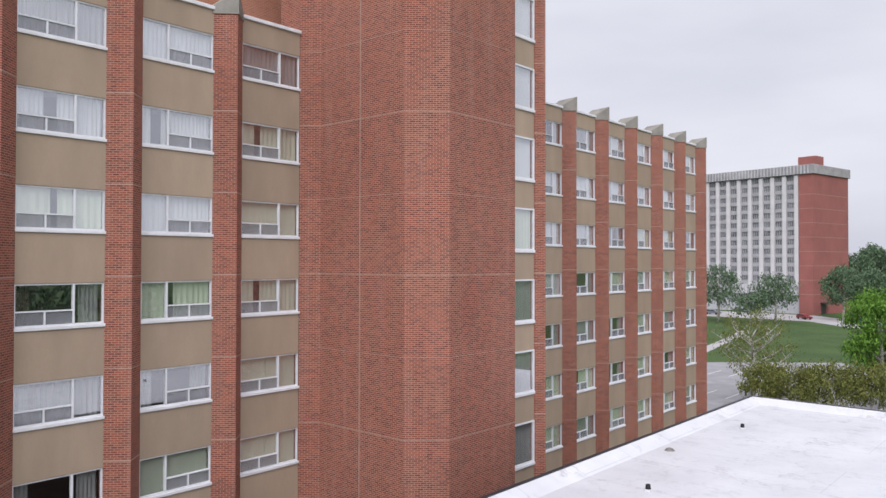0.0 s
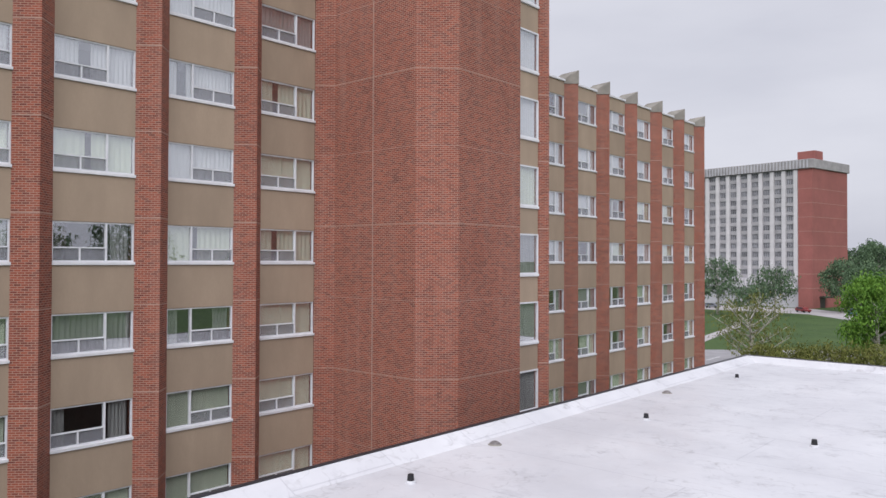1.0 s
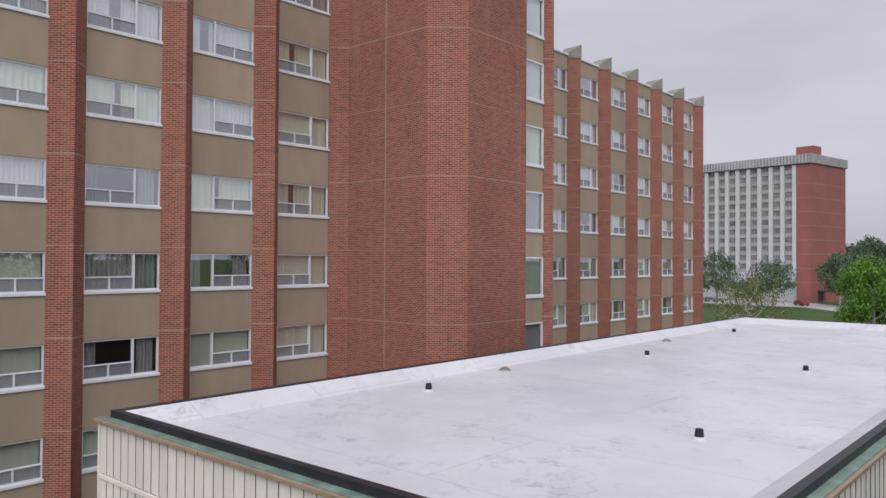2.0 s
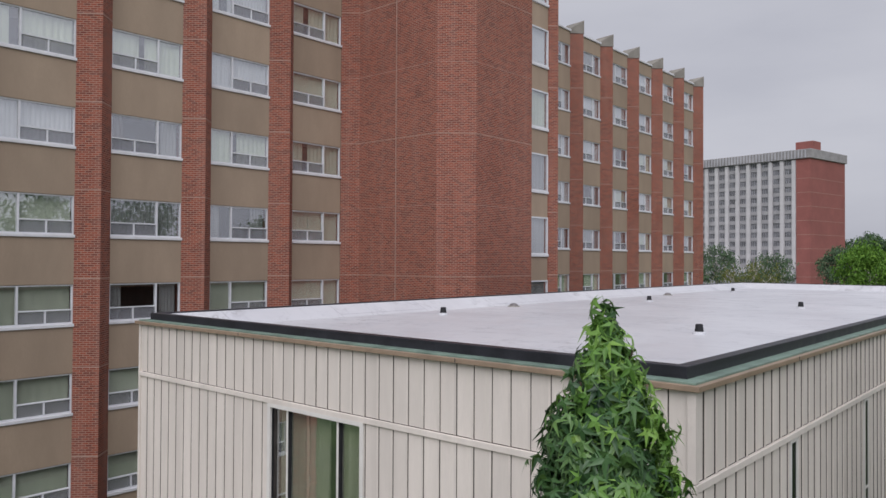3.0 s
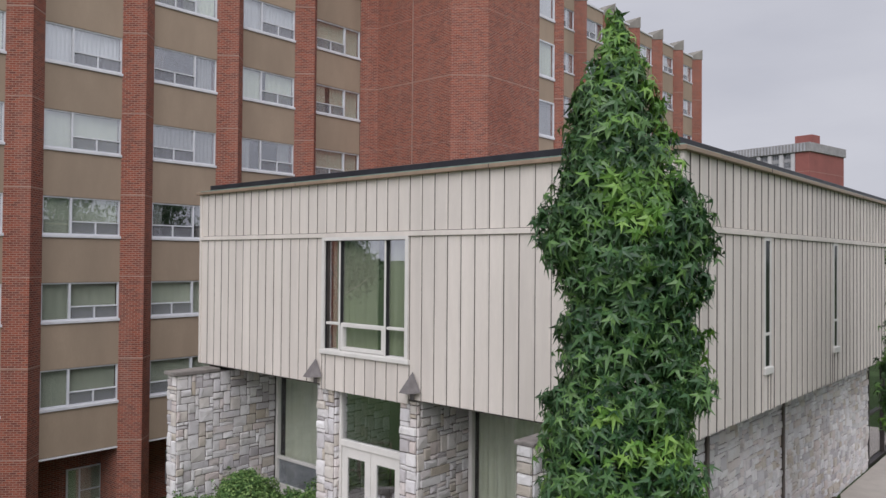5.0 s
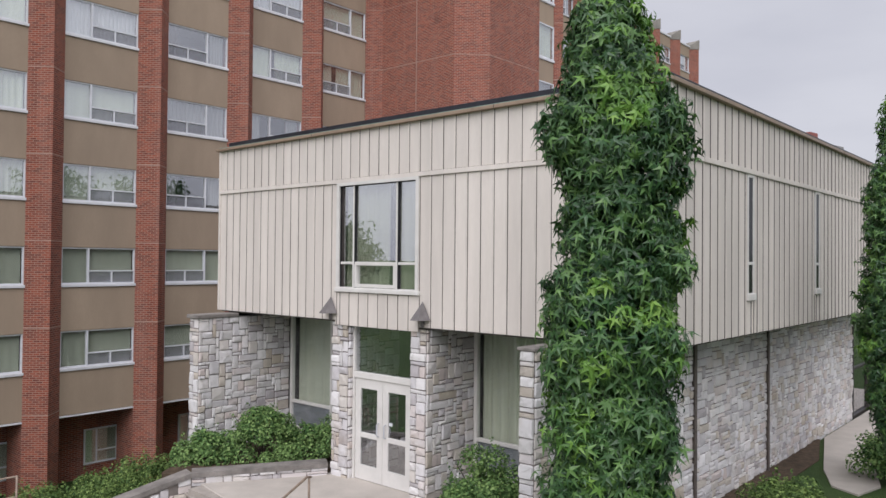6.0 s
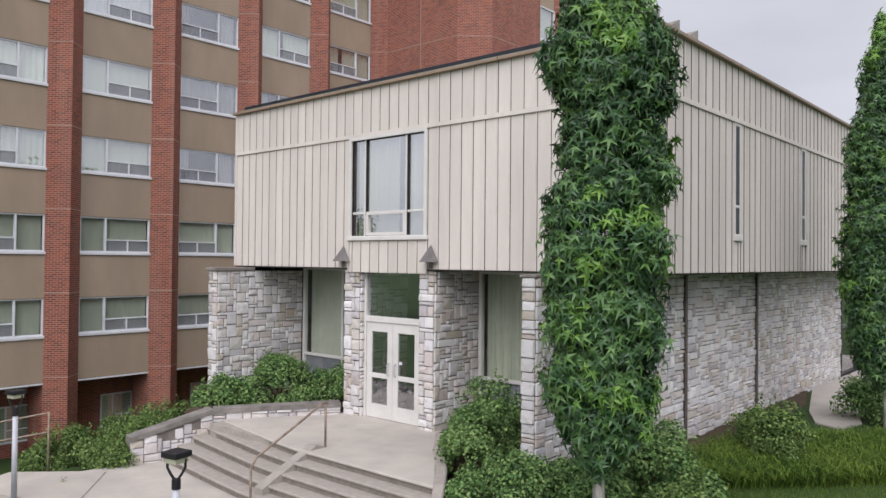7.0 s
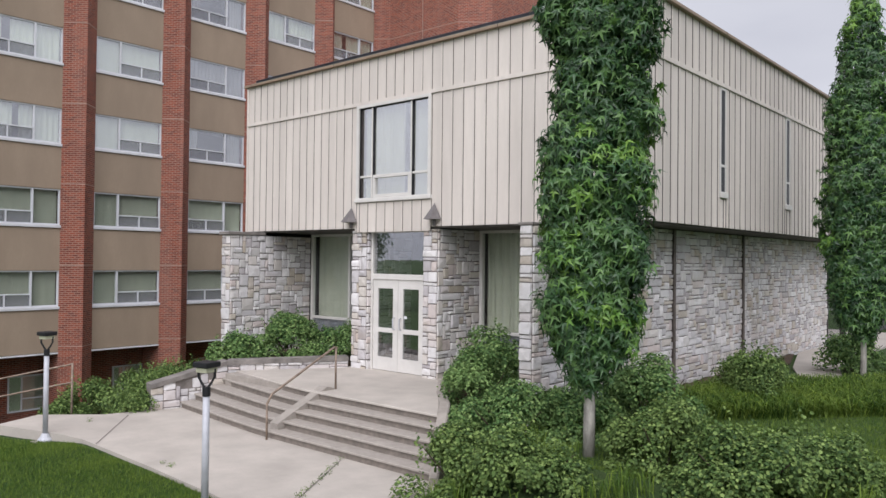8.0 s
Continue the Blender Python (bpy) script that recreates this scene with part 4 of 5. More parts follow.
# recessed ground-floor windows
for x0, x1, y, cloth, label in ((-11.90, -8.66, 5.86, CURTAINS[1], "tall recessed window with a drawn green curtain"), (-6.0, -3.18, 5.80, CURTAINS[1], "tall recessed window with pleated curtains")):
    w = part("window", Shape().surround("x", x0, x1, LAND, 3.98, y, y + 0.1, 0.08, 0.06, 0.3).mesh("window", TRIM), annex, label)
    part("transom", Shape().box(x0 + 0.08, x1 - 0.08, y + 0.005, y + 0.1, 1.72, 1.79, 0.006).mesh("transom", TRIM), w)
    for c in ((x0 + 1.55, x0 + 1.98) if x0 < -10 else (x0 + 2.1,)):
        part("mullion", Shape().box(c - 0.035, c + 0.035, y, y + 0.1, 1.15, 3.92, 0.006).mesh("mullion", TRIM), w)
    part("pane", Shape().box(x0 + 0.08, x1 - 0.08, y + 0.05, y + 0.06, 1.15, 3.92).mesh("pane", CLEAR), w).visible_shadow = False
    if x0 < -10:
        part("curtain", cloth_x(x0 + 0.09, x0 + 1.5, 1.0, 3.93, y + 0.22, 0.5, 0.012, ANNEXCLOTH), w)
    else:
        part("curtain", cloth_x(x0 + 0.09, x1 - 0.09, 1.0, 3.93, y + 0.22, 0.2, 0.04, ANNEXCLOTH), w)
    part("lower_panel", Shape().box(x0 + 0.08, x1 - 0.08, y + 0.065, y + 0.075, 1.15, 1.72).mesh("lower_panel", KICK), w)

# entrance doors
dx0, dx1, dy = -8.13, -6.45, 4.57
fr = Shape().surround("x", dx0, dx1, LAND - 0.02, 3.98, dy - 0.03, dy + 0.08, 0.06, 0.06, 0.015)
entrance = part("entrance", fr.mesh("entrance", TRIM), annex, "cream double entrance doors under a transom light")
part("transom_bar", Shape().box(dx0 + 0.06, dx1 - 0.06, dy - 0.028, dy + 0.08, 2.88, 3.0, 0.005).mesh("transom_bar", TRIM), entrance)
part("transom_pane", Shape().box(dx0 + 0.06, dx1 - 0.06, dy + 0.02, dy + 0.03, 3.0, 3.92).mesh("transom_pane", GLASS), entrance)
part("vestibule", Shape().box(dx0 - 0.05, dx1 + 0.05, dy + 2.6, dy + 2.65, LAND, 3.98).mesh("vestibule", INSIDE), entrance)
mid = (dx0 + dx1) / 2
for a, b, hinge in ((dx0 + 0.065, mid - 0.004, 1), (mid + 0.004, dx1 - 0.065, -1)):
    s_w = 0.15
    d = Shape().surround("x", a, b, LAND + 0.01, 2.875, dy, dy + 0.045, s_w, 0.195, 0.29)
    door = part("door", d.mesh("door", TRIM), entrance)
    part("lock_rail", Shape().box(a + s_w, b - s_w, dy + 0.002, dy + 0.045, 1.70, 1.80, 0.004).mesh("lock_rail", TRIM), entrance)
    h = mid - 0.10 if hinge > 0 else mid + 0.10
    for q0, q1 in ((LAND + 0.30, 1.70), (1.80, 2.68)):
        part("door_glass", Shape().box(a + s_w, b - s_w, dy + 0.018, dy + 0.026, q0, q1).mesh("door_glass", GLASS), entrance)
    hd = Shape().tube([(h, dy - 0.0, 1.78), (h, dy - 0.06, 1.80), (h, dy - 0.06, 2.02), (h, dy - 0.0, 2.04)], 0.013, 8)
    ob = new("door_handle", hd.mesh("door_handle", STEEL))
    ob.parent = entrance
ob = new("door_notice", Shape().box(-7.12, -7.03, dy + 0.012, dy + 0.017, 2.03, 2.09).mesh("door_notice", WHITE))
ob.parent = entrance

# ---- steps, landing, plaza ----
TREAD, RISE, YB = 0.262, (0.85 - PLAZA) / 5, 0.74
SL, SKEW = -10.25, 0.36


def skew(x):
    return SKEW * max(0.0, (-7.0 - x) / 3.3) ** 1.1


steps = thing("entrance_steps", (-7, 1.3, PLAZA), "five worn concrete steps with a divider curb and side cheek", "steps")
EDGE_Y, EDGE_X = (0.5, 0.78, 1.77, 2.6, 3.3, 4.4), (-2.66, -2.87, -3.62, -4.3, -5.0, -5.92)


def edge_x(y):
    """Where the splayed side of the steps and landing runs."""
    return float(np.interp(y, EDGE_Y, EDGE_X))


for i in range(5):
    s = Shape()
    y0, z1 = YB + TREAD * i, PLAZA + RISE * (i + 1)
    back_y = 2.9 if i == 4 else y0 + TREAD + 0.5
    xs, xb = ([SL + (e - SL) * j / 12 for j in range(13)] for e in (edge_x(y0), edge_x(back_y)))
    front = [(x, y0 + skew(x) * (1 + 0.12 * i)) for x in xs]
    outline = front + [(x, back_y) for x in reversed(xb)]
    n = len(outline)
    z0 = z1 - RISE - 0.05
    k = len(xs)
    nose = 0.014
    under = 0.035
    levels = [(z0, under), (z1 - 0.045, under), (z1 - 0.040, 0.0), (z1 - nose, 0.0), (z1, nose)]
    vs = [(x, y + (back if j < k else 0), z) for z, back in levels for j, (x, y) in enumerate(outline)]
    fs = [(q * n + a, q * n + (a + 1) % n, (q + 1) * n + (a + 1) % n, (q + 1) * n + a) for q in range(4) for a in range(n)]
    fs += [(4 * n + j, 4 * n + j + 1, 4 * n + n - 2 - j, 4 * n + n - 1 - j) for j in range(k - 1)]
    s.add(vs, fs)
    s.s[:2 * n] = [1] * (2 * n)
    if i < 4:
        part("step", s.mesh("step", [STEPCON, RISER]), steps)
    else:
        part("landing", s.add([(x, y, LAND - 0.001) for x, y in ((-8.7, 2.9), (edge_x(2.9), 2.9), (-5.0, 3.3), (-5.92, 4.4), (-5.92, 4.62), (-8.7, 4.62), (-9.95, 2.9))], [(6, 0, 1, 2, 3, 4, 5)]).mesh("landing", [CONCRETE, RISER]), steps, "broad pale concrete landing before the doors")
part("landing_base", Shape().prism([(-9.9, 1.95), (edge_x(1.95), 1.95), (-4.3, 2.6), (-5.0, 3.3), (-5.9, 4.5), (-8.6, 4.5), (-9.95, 2.6)], -0.2, LAND - 0.02).mesh("landing_base", STEPCON), steps)
cx0, cx1 = -6.82, -6.60
yl, yu = YB + 0.14, YB + 4 * TREAD + 0.22
part("divider_curb", Shape().add([(cx0, yl, 0.1), (cx1, yl, 0.1), (cx1, yu + 0.2, 0.1), (cx0, yu + 0.2, 0.1), (cx0, yl, PLAZA + RISE + 0.10), (cx1, yl, PLAZA + RISE + 0.10), (cx1, yu, LAND + 0.07), (cx0, yu, LAND + 0.07), (cx1, yu + 0.2, LAND + 0.02), (cx0, yu + 0.2, LAND + 0.02)],
     [(0, 1, 5, 4), (4, 5, 6, 7), (7, 6, 8, 9), (1, 2, 8, 6, 5), (3, 0, 4, 7, 9), (2, 3, 9, 8), (3, 2, 1, 0)]).mesh("divider_curb", STEPCON), steps)
# side cheek: a curved wall along the splayed end, level at the landing and falling with the steps
run = [4.3, 3.9, 3.3, 2.9, 2.5, 2.1, 1.8, 1.5, 1.2, 0.95, 0.75, 0.62]
cheek_v, cheek_f = [], []
for y in run:
    x = edge_x(y)
    zt = LAND + 0.035 if y > 1.75 else PLAZA + 0.10 + (LAND - PLAZA - 0.065) * (y - 0.62) / 1.13
    bulge = 0.13 + 0.05 * math.sin((4.3 - y) * 0.85)
    ox, oy = 0.80 * bulge, 0.60 * bulge
    cheek_v += [(x - 0.005, y, -0.1), (x - 0.005, y, zt - 0.015), (x + 0.012, y + 0.01, zt), (x + ox - 0.02, y + oy - 0.015, zt), (x + ox, y + oy, zt - 0.02), (x + ox + 0.02, y + oy + 0.015, -0.1)]
for i in range(len(run) - 1):
    for k in range(6):
        cheek_f.append((6 * i + k, 6 * i + (k + 1) % 6, 6 * i + 6 + (k + 1) % 6, 6 * i + 6 + k))
cheek_f += [tuple(range(6)), tuple(6 * (len(run) - 1) + k for k in range(5, -1, -1))]
part("side_cheek", Shape().add(cheek_v, cheek_f).mesh("side_cheek", STEPCON), steps, "curved stained concrete cheek wall")

rail = thing("handrail", (-7.02, 1.4, PLAZA), "thin worn metal handrail down the middle of the steps", "handrail")
hx = -6.61
part("rail", Shape().tube([(hx, YB - 0.08, PLAZA + 0.62), (hx, YB + 0.02, PLAZA + 0.78), (hx, 2.18, LAND + 0.80), (hx, 2.26, LAND + 0.78)], 0.021, 8).mesh("rail", RAILPAINT, True), rail)
part("post", Shape().tube([(hx, YB - 0.08, PLAZA - 0.02), (hx, YB - 0.08, PLAZA + 0.64)], 0.02, 8).mesh("post", RAILPAINT, True), rail)
part("post", Shape().tube([(hx, 2.22, LAND - 0.02), (hx, 2.22, LAND + 0.80)], 0.02, 8).mesh("post", RAILPAINT, True), rail)

plaza_outline = [(-11.2, -2.1), (-9.6, -1.62), (-8.9, -1.5), (-6.5, -1.56), (-4.4, -1.66), (-1.0, -1.9), (2.0, -2.3), (2.0, -0.9), (-2.0, -0.5), (-2.3, 0.3), (-2.75, 0.85), (-7, 0.9), (-10.2, 1.5), (-10.5, 0.6), (-10.7, -0.3), (-11.6, -1.2)]
plaza = alone("pavement", Shape().prism(plaza_outline, -0.3, PLAZA).mesh("pavement", CONCRETE), "pale concrete walk with weedy joints before the steps", "pavement", kind="structure")
joints = Shape()
for (x0, y0), (x1, y1) in (((-8.4, -1.5), (-10.3, 0.0)), ((-3.19, -1.65), (-4.65, 0.65))):
    d = Vector((x1 - x0, y1 - y0, 0)).normalized() * 0.012
    nrm = Vector((-d.y, d.x, 0))
    joints.add([(x0 + nrm.x, y0 + nrm.y, PLAZA + 0.004), (x0 - nrm.x, y0 - nrm.y, PLAZA + 0.004), (x1 - nrm.x, y1 - nrm.y, PLAZA + 0.004), (x1 + nrm.x, y1 + nrm.y, PLAZA + 0.004)], [(0, 1, 2, 3)])
part("joint", joints.mesh("joint", MORTAR), plaza)

# planter wall: sloping beside the steps, then level to the entrance pier
planter = thing("planter_wall", (-9.6, 2.6, LAND), "low stone planter wall with a stained concrete coping", "wall")
P0, P1, P2 = (-10.42, 0.52), (-10.08, 2.12), (-8.66, 4.36)
def wall_strip(a, b, thick, z0, za, zb):
    d = Vector((b[0] - a[0], b[1] - a[1])).normalized()
    nrm = Vector((-d.y, d.x)) * thick
    return [(a[0], a[1]), (b[0], b[1]), (b[0] + nrm.x, b[1] + nrm.y), (a[0] + nrm.x, a[1] + nrm.y)], [za, zb, zb, za]
for (a, b, za, zb, seed) in ((P0, P1, 0.60, 0.98, 71), (P1, P2, 0.98, 1.0, 72)):
    o, zt = wall_strip(a, b, 0.28, -0.1, za, zb)
    body = part("wall_core", Shape().prism(o, -0.2, 1.0, z_top=zt).mesh("wall_core", MORTAR), planter)
    ln = math.hypot(b[0] - a[0], b[1] - a[1])
    al = ((b[0] - a[0]) / ln, (b[1] - a[1]) / ln)
    z_low = PLAZA - 0.05 if seed == 71 else LAND - 0.05
    stone_face(body, (a[0], a[1], z_low), al, ln, max(za, zb) - z_low, seed, top=lambda u, za=za, zb=zb, ln=ln, z_low=z_low: za + (zb - za) * u / ln - z_low + 0.06)
    out = (al[1] * 0.05, -al[0] * 0.05)
    o2, _ = wall_strip((a[0] + out[0], a[1] + out[1]), (b[0] + out[0], b[1] + out[1]), 0.36, 0, 0, 0)
    vs = [(x, y, z) for (x, y), z in zip(o2, (za, zb, zb, za))] + [(x, y, z + 0.095) for (x, y), z in zip(o2, (za, zb, zb, za))]
    part("coping", Shape().add(vs, [(3, 2, 1, 0), (4, 5, 6, 7), (0, 1, 5, 4), (1, 2, 6, 5), (2, 3, 7, 6), (3, 0, 4, 7)]).mesh("coping", CAPCON), planter, "stained concrete coping")
alone("planting_bed", Shape().prism([(-10.1, 2.3), (-8.75, 4.4), (-8.7, 5.84), (-11.9, 5.84), (-11.9, 3.2), (-11.0, 2.0)], -0.4, 0.92).mesh("planting_bed", MULCH), "raised mulch bed behind the planter wall", "planter", kind="structure")
alone("planting_bed", Shape().prism([(-4.75, 3.32), (-3.2, 3.1), (-3.2, 5.78), (-6.0, 5.78), (-6.0, 4.62), (-5.7, 4.5)], -0.4, 0.80).mesh("planting_bed", MULCH), "mulch bed beside the entrance", "planter", kind="structure")


# ---- lamp posts ----
def lamp_post(x, y, z, label):
    ob = thing("street_lamp", (x, y, z), label, "lamp", "walk lamps")
    part("base", Shape().tube([(x, y, z - 0.1), (x, y, z + 0.05), (x, y, z + 0.09), (x, y, z + 0.16)], [0.13, 0.13, 0.09, 0.055], 12).mesh("base", STEEL), ob)
    part("footing", Shape().box(x - 0.2, x + 0.2, y - 0.2, y + 0.2, z - 0.25, z + 0.02, 0.02).mesh("footing", STEPCON), ob)
    part("pole", Shape().tube([(x, y, z + 0.12), (x, y, z + 1.56)], [0.046, 0.042], 12).mesh("pole", STEEL, True), ob, "pale galvanised pole")
    fk = Shape().tube([(x, y, z + 1.54), (x, y, z + 1.65)], 0.05, 10)
    for s in (-1, 1):
        fk.tube([(x, y, z + 1.62), (x + s * 0.04, y + s * 0.04, z + 1.70), (x + s * 0.07, y + s * 0.07, z + 1.78), (x + s * 0.07, y + s * 0.07, z + 1.88)], 0.016, 8)
    part("fork", fk.mesh("fork", BLACK), ob, "black forked bracket")
    hd = Shape().box(-0.118, 0.118, -0.118, 0.118, 1.90, 1.97, 0.01).mesh("head", BLACK)
    turn = Matrix.Translation((x, y, z)) @ Matrix.Rotation(radians(12), 4, "Z")
    part("head", hd, ob, "flat square black lamp head", at=turn)
    part("lens", Shape().prism([(-0.09, -0.09), (0.09, -0.09), (0.09, 0.09), (-0.09, 0.09)], 1.84, 1.90).mesh("lens", LAMPGLASS), ob, "frosted lamp lens", at=turn)
    return ob


lamp_post(-9.85, -1.75, 0.0, "short lamp post with flat square head by the lawn")
lamp_post(-4.02, -2.12, 0.06, "short lamp post with flat square head at the walk's edge")

# handrails down to the lower terrace
for i, (x, y) in enumerate(((-12.9, 0.0), (-13.4, -1.7))):
    hr = thing("handrail", (x, y, -0.2), "rusty two-bar handrail along steps to the lower terrace", "handrail", "terrace handrails")
    for dz in (0.55, 0.95):
        part("rail", Shape().tube([(x + 0.2, y - 0.1, dz), (x - 1.5, y - 1.0, dz - 0.42), (x - 3.2, y - 1.9, dz - 0.95)], 0.02, 8).mesh("rail", RAILPAINT, True), hr)
    for px, py, pz in ((0.2, -0.1, 0.0), (-1.5, -1.0, -0.42), (-3.2, -1.9, -0.95)):
        part("post", Shape().tube([(x + px, y + py, pz - 0.6), (x + px, y + py, pz + 0.97)], 0.024, 8).mesh("post", RAILPAINT, True), hr)

# ---- roof fittings ----
for x, y in ((-10.74, 31.1), (-9.85, 20.95), (-10.70, 11.26), (-4.95, 20.8), (-3.95, 10.9)):
    v = thing("roof_vent", (x, y, RZ), "small black plumbing vent on the white roof", "vent", "roof vents")
    part("collar", Shape().tube([(x, y, RZ - 0.01), (x, y, RZ + 0.03), (x, y, RZ + 0.05)], [0.13, 0.12, 0.08], 12).mesh("collar", MEMBRANE), v)
    part("vent_pipe", Shape().tube([(x, y, RZ + 0.03), (x, y, RZ + 0.17), (x, y, RZ + 0.18), (x, y, RZ + 0.19)], [0.085, 0.07, 0.07, 0.055], 12).mesh("vent_pipe", BLACK), v)
for x, y in ((-11.40, 25.8), (-11.40, 15.25)):
    v = thing("roof_drain", (x, y, RZ), "low grey dome strainer over a roof drain", "drain", "roof drains")
    part("ring", Shape().tube([(x, y, RZ - 0.01), (x, y, RZ + 0.025)], [0.2, 0.17], 16).mesh("ring", CAPSTONE), v)
    part("dome", Shape().tube([(x, y, RZ + 0.02), (x, y, RZ + 0.07), (x, y, RZ + 0.10)], [0.14, 0.12, 0.05], 14).mesh("dome", LAMPGREY), v)


# ---- foliage ----
def leaf_cloud(points, normals, size, shape, seed, jitter=0.5, droop=0.25, hang=1.0):
    """Leaves as one mesh: at each point a leaf turned roughly outward."""
    r = np.random.RandomState(seed)
    n = len(points)
    P, N = np.array(points), np.array(normals)
    N = N + r.normal(0, jitter, N.shape) + np.array((0, 0, 0.15))
    N /= np.linalg.norm(N, axis=1)[:, None] + 1e-9
    up = np.tile(np.array((0, 0, -hang)), (n, 1)) + r.normal(0, 0.5, (n, 3))
    T = up - (up * N).sum(1)[:, None] * N
    T /= np.linalg.norm(T, axis=1)[:, None] + 1e-9
    B = np.cross(N, T)
    s = size * r.uniform(0.65, 1.25, n)
    outline, faces = shape
    k = len(outline)
    V = np.zeros((n * k, 3))
    for i, (a, b, c) in enumerate(outline):
        V[i::k] = P + (T * a + B * b + N * (c - droop * (a * a + b * b))) * s[:, None]
    F = [tuple(np.array(f) + k * j) for j in range(n) for f in faces]
    return V, F


def star():
    """Five-pointed sweetgum leaf, long tapering lobes round a folded middle, its stalk end at the origin."""
    o = [(0.33, 0.0, 0.07)]
    for i in range(10):
        a = radians(-152 + 38 * i)
        rad = (0.70, 0.92, 1.08, 0.92, 0.70)[i // 2] if i % 2 == 0 else 0.27
        o.append((0.33 + rad * 0.75 * math.cos(a), rad * 0.75 * math.sin(a), -0.10 * rad if i % 2 == 0 else 0.03))
    return o, [(0, i, i + 1) for i in range(1, 9)]


OVAL = ([(0, 0, 0), (0.35, 0.25, 0.06), (0.75, 0.18, 0.03), (1.12, 0, -0.06), (0.75, -0.18, 0.03), (0.35, -0.25, 0.06)], [(0, 1, 2, 3), (0, 3, 4, 5)])
ROUND = ([(0, 0, 0), (0.22, 0.34, 0.05), (0.62, 0.40, 0.06), (0.80, 0.16, 0.02), (1.02, 0, -0.05), (0.80, -0.16, 0.02), (0.62, -0.40, 0.06), (0.22, -0.34, 0.05)], [(0, 1, 2, 3, 4), (0, 4, 5, 6, 7)])
STAR = star()


def gum_tree(name, x, y, z, top, profile, label, seed, leaves, size=0.140, girth=0.075):
    """profile: height, reach to the south-west, reach to the north-east."""
    ob = thing(name, (x, y, z), label, "tree", "columnar sweetgums")
    r = random.Random(seed)
    hs = [p[0] for p in profile]
    def reach(a, h):
        sw, ne = (float(np.interp(h, hs, [p[i] for p in profile])) for i in (1, 2))
        f = 0.5 + 0.5 * math.cos(a - 0.72)
        return sw + (ne - sw) * f
    lean = [(x + 0.02 * math.sin(i * 1.3), y + 0.02 * math.cos(i * 1.7), z - 0.15 + (top - z) * i / 10) for i in range(10)]
    part("trunk", Shape().tube(lean, [girth * (1.12 - 0.1 * i) for i in range(10)], 14).mesh("trunk", BARK, True), ob, "slim pale grey trunk")
    for i in range(30):
        h = z + 1.1 + (top - z - 1.6) * i / 30
        a = i * 2.4
        L = 0.62 * reach(a, h)
        part("limb", Shape().tube([(x, y, h), (x + 0.5 * L * math.cos(a), y + 0.5 * L * math.sin(a), h + 0.2), (x + L * math.cos(a), y + L * math.sin(a), h + 0.45)], [0.026, 0.018, 0.007], 6).mesh("limb", TWIG, True), ob)
    # leaves hang in sprays: each spray is a short drooping twig end with leaves round it
    pts, nor, fresh = [], [], []
    per = 13
    while len(pts) < leaves:
        h = r.uniform(hs[0], hs[-1])
        a = r.uniform(0, 6.2832)
        rad = reach(a, h)
        if r.random() > (rad + 0.12) / 1.05:
            continue
        lump = 1 + 0.22 * noise.noise((math.cos(a) * 1.6 + seed, math.sin(a) * 1.6, h * 1.9)) + 0.20 * noise.noise((math.cos(a) * 3.4, math.sin(a) * 3.4 + seed, h * 3.6))
        q = rad * lump * ((1 - 0.5 * r.random() ** 2.0) if r.random() > 0.07 else r.uniform(1.02, 1.16))
        young = r.random() < 0.6 * (h - top + 1.3) or (noise.noise((x + q * math.cos(a) * 1.3 + seed, q * math.sin(a) * 1.3, h * 1.0)) > 0.22 and q > 0.8 * rad and r.random() < 0.8)
        out = r.uniform(-0.04, 0.02)
        for j in range(per):
            f = j / per
            b = a + r.gauss(0, 0.12) / max(0.25, q)
            d = max(0.02, min(rad * 1.2 + 0.04, q + out + 0.10 * math.sin(f * 3.1) * r.random() + r.gauss(0, 0.03)))
            pts.append((x + d * math.cos(b), y + d * math.sin(b), h + 0.16 * (0.5 - f) + r.gauss(0, 0.05)))
            nor.append((math.cos(b) * 0.9, math.sin(b) * 0.9, 0.55 - 0.35 * f))
            fresh.append(young)
    for name_, want, mat_, tag_ in (("crown", False, GUM, "dense glossy star-shaped leaves"), ("young_growth", True, YOUNG, "fresh lime-green young leaves")):
        pick = [q for q in range(len(pts)) if fresh[q] == want]
        V, F = leaf_cloud([pts[q] for q in pick], [nor[q] for q in pick], size, STAR, seed, 0.42, 0.3)
        tagged(part(name_, mesh_of(name_, V, F, mat_), ob, tag_), kind="stuff")
    return ob


PROFILE1 = [(1.70, 0.06, 0.08), (1.97, 0.30, 0.36), (2.28, 0.40, 0.50), (2.65, 0.56, 0.62), (3.05, 0.56, 0.65), (3.42, 0.62, 0.73), (3.80, 0.58, 0.71), (4.15, 0.54, 0.68), (4.5, 0.57, 0.73), (4.85, 0.58, 0.78), (5.2, 0.48, 0.80),
            (5.5, 0.43, 0.78), (5.75, 0.39, 0.75), (6.05, 0.38, 0.76), (6.3, 0.45, 0.78), (6.55, 0.62, 0.86), (6.78, 0.60, 0.90), (6.95, 0.57, 0.80), (7.15, 0.46, 0.62), (7.5, 0.41, 0.53), (7.8, 0.33, 0.46), (8.06, 0.26, 0.34), (8.32, 0.16, 0.23), (8.52, 0.08, 0.10), (8.76, 0.02, 0.02)]
gum_tree("columnar_tree", -0.85, 1.70, 0.66, 8.78, PROFILE1, "slim columnar sweetgum with dense dark star leaves", 3, 20000)
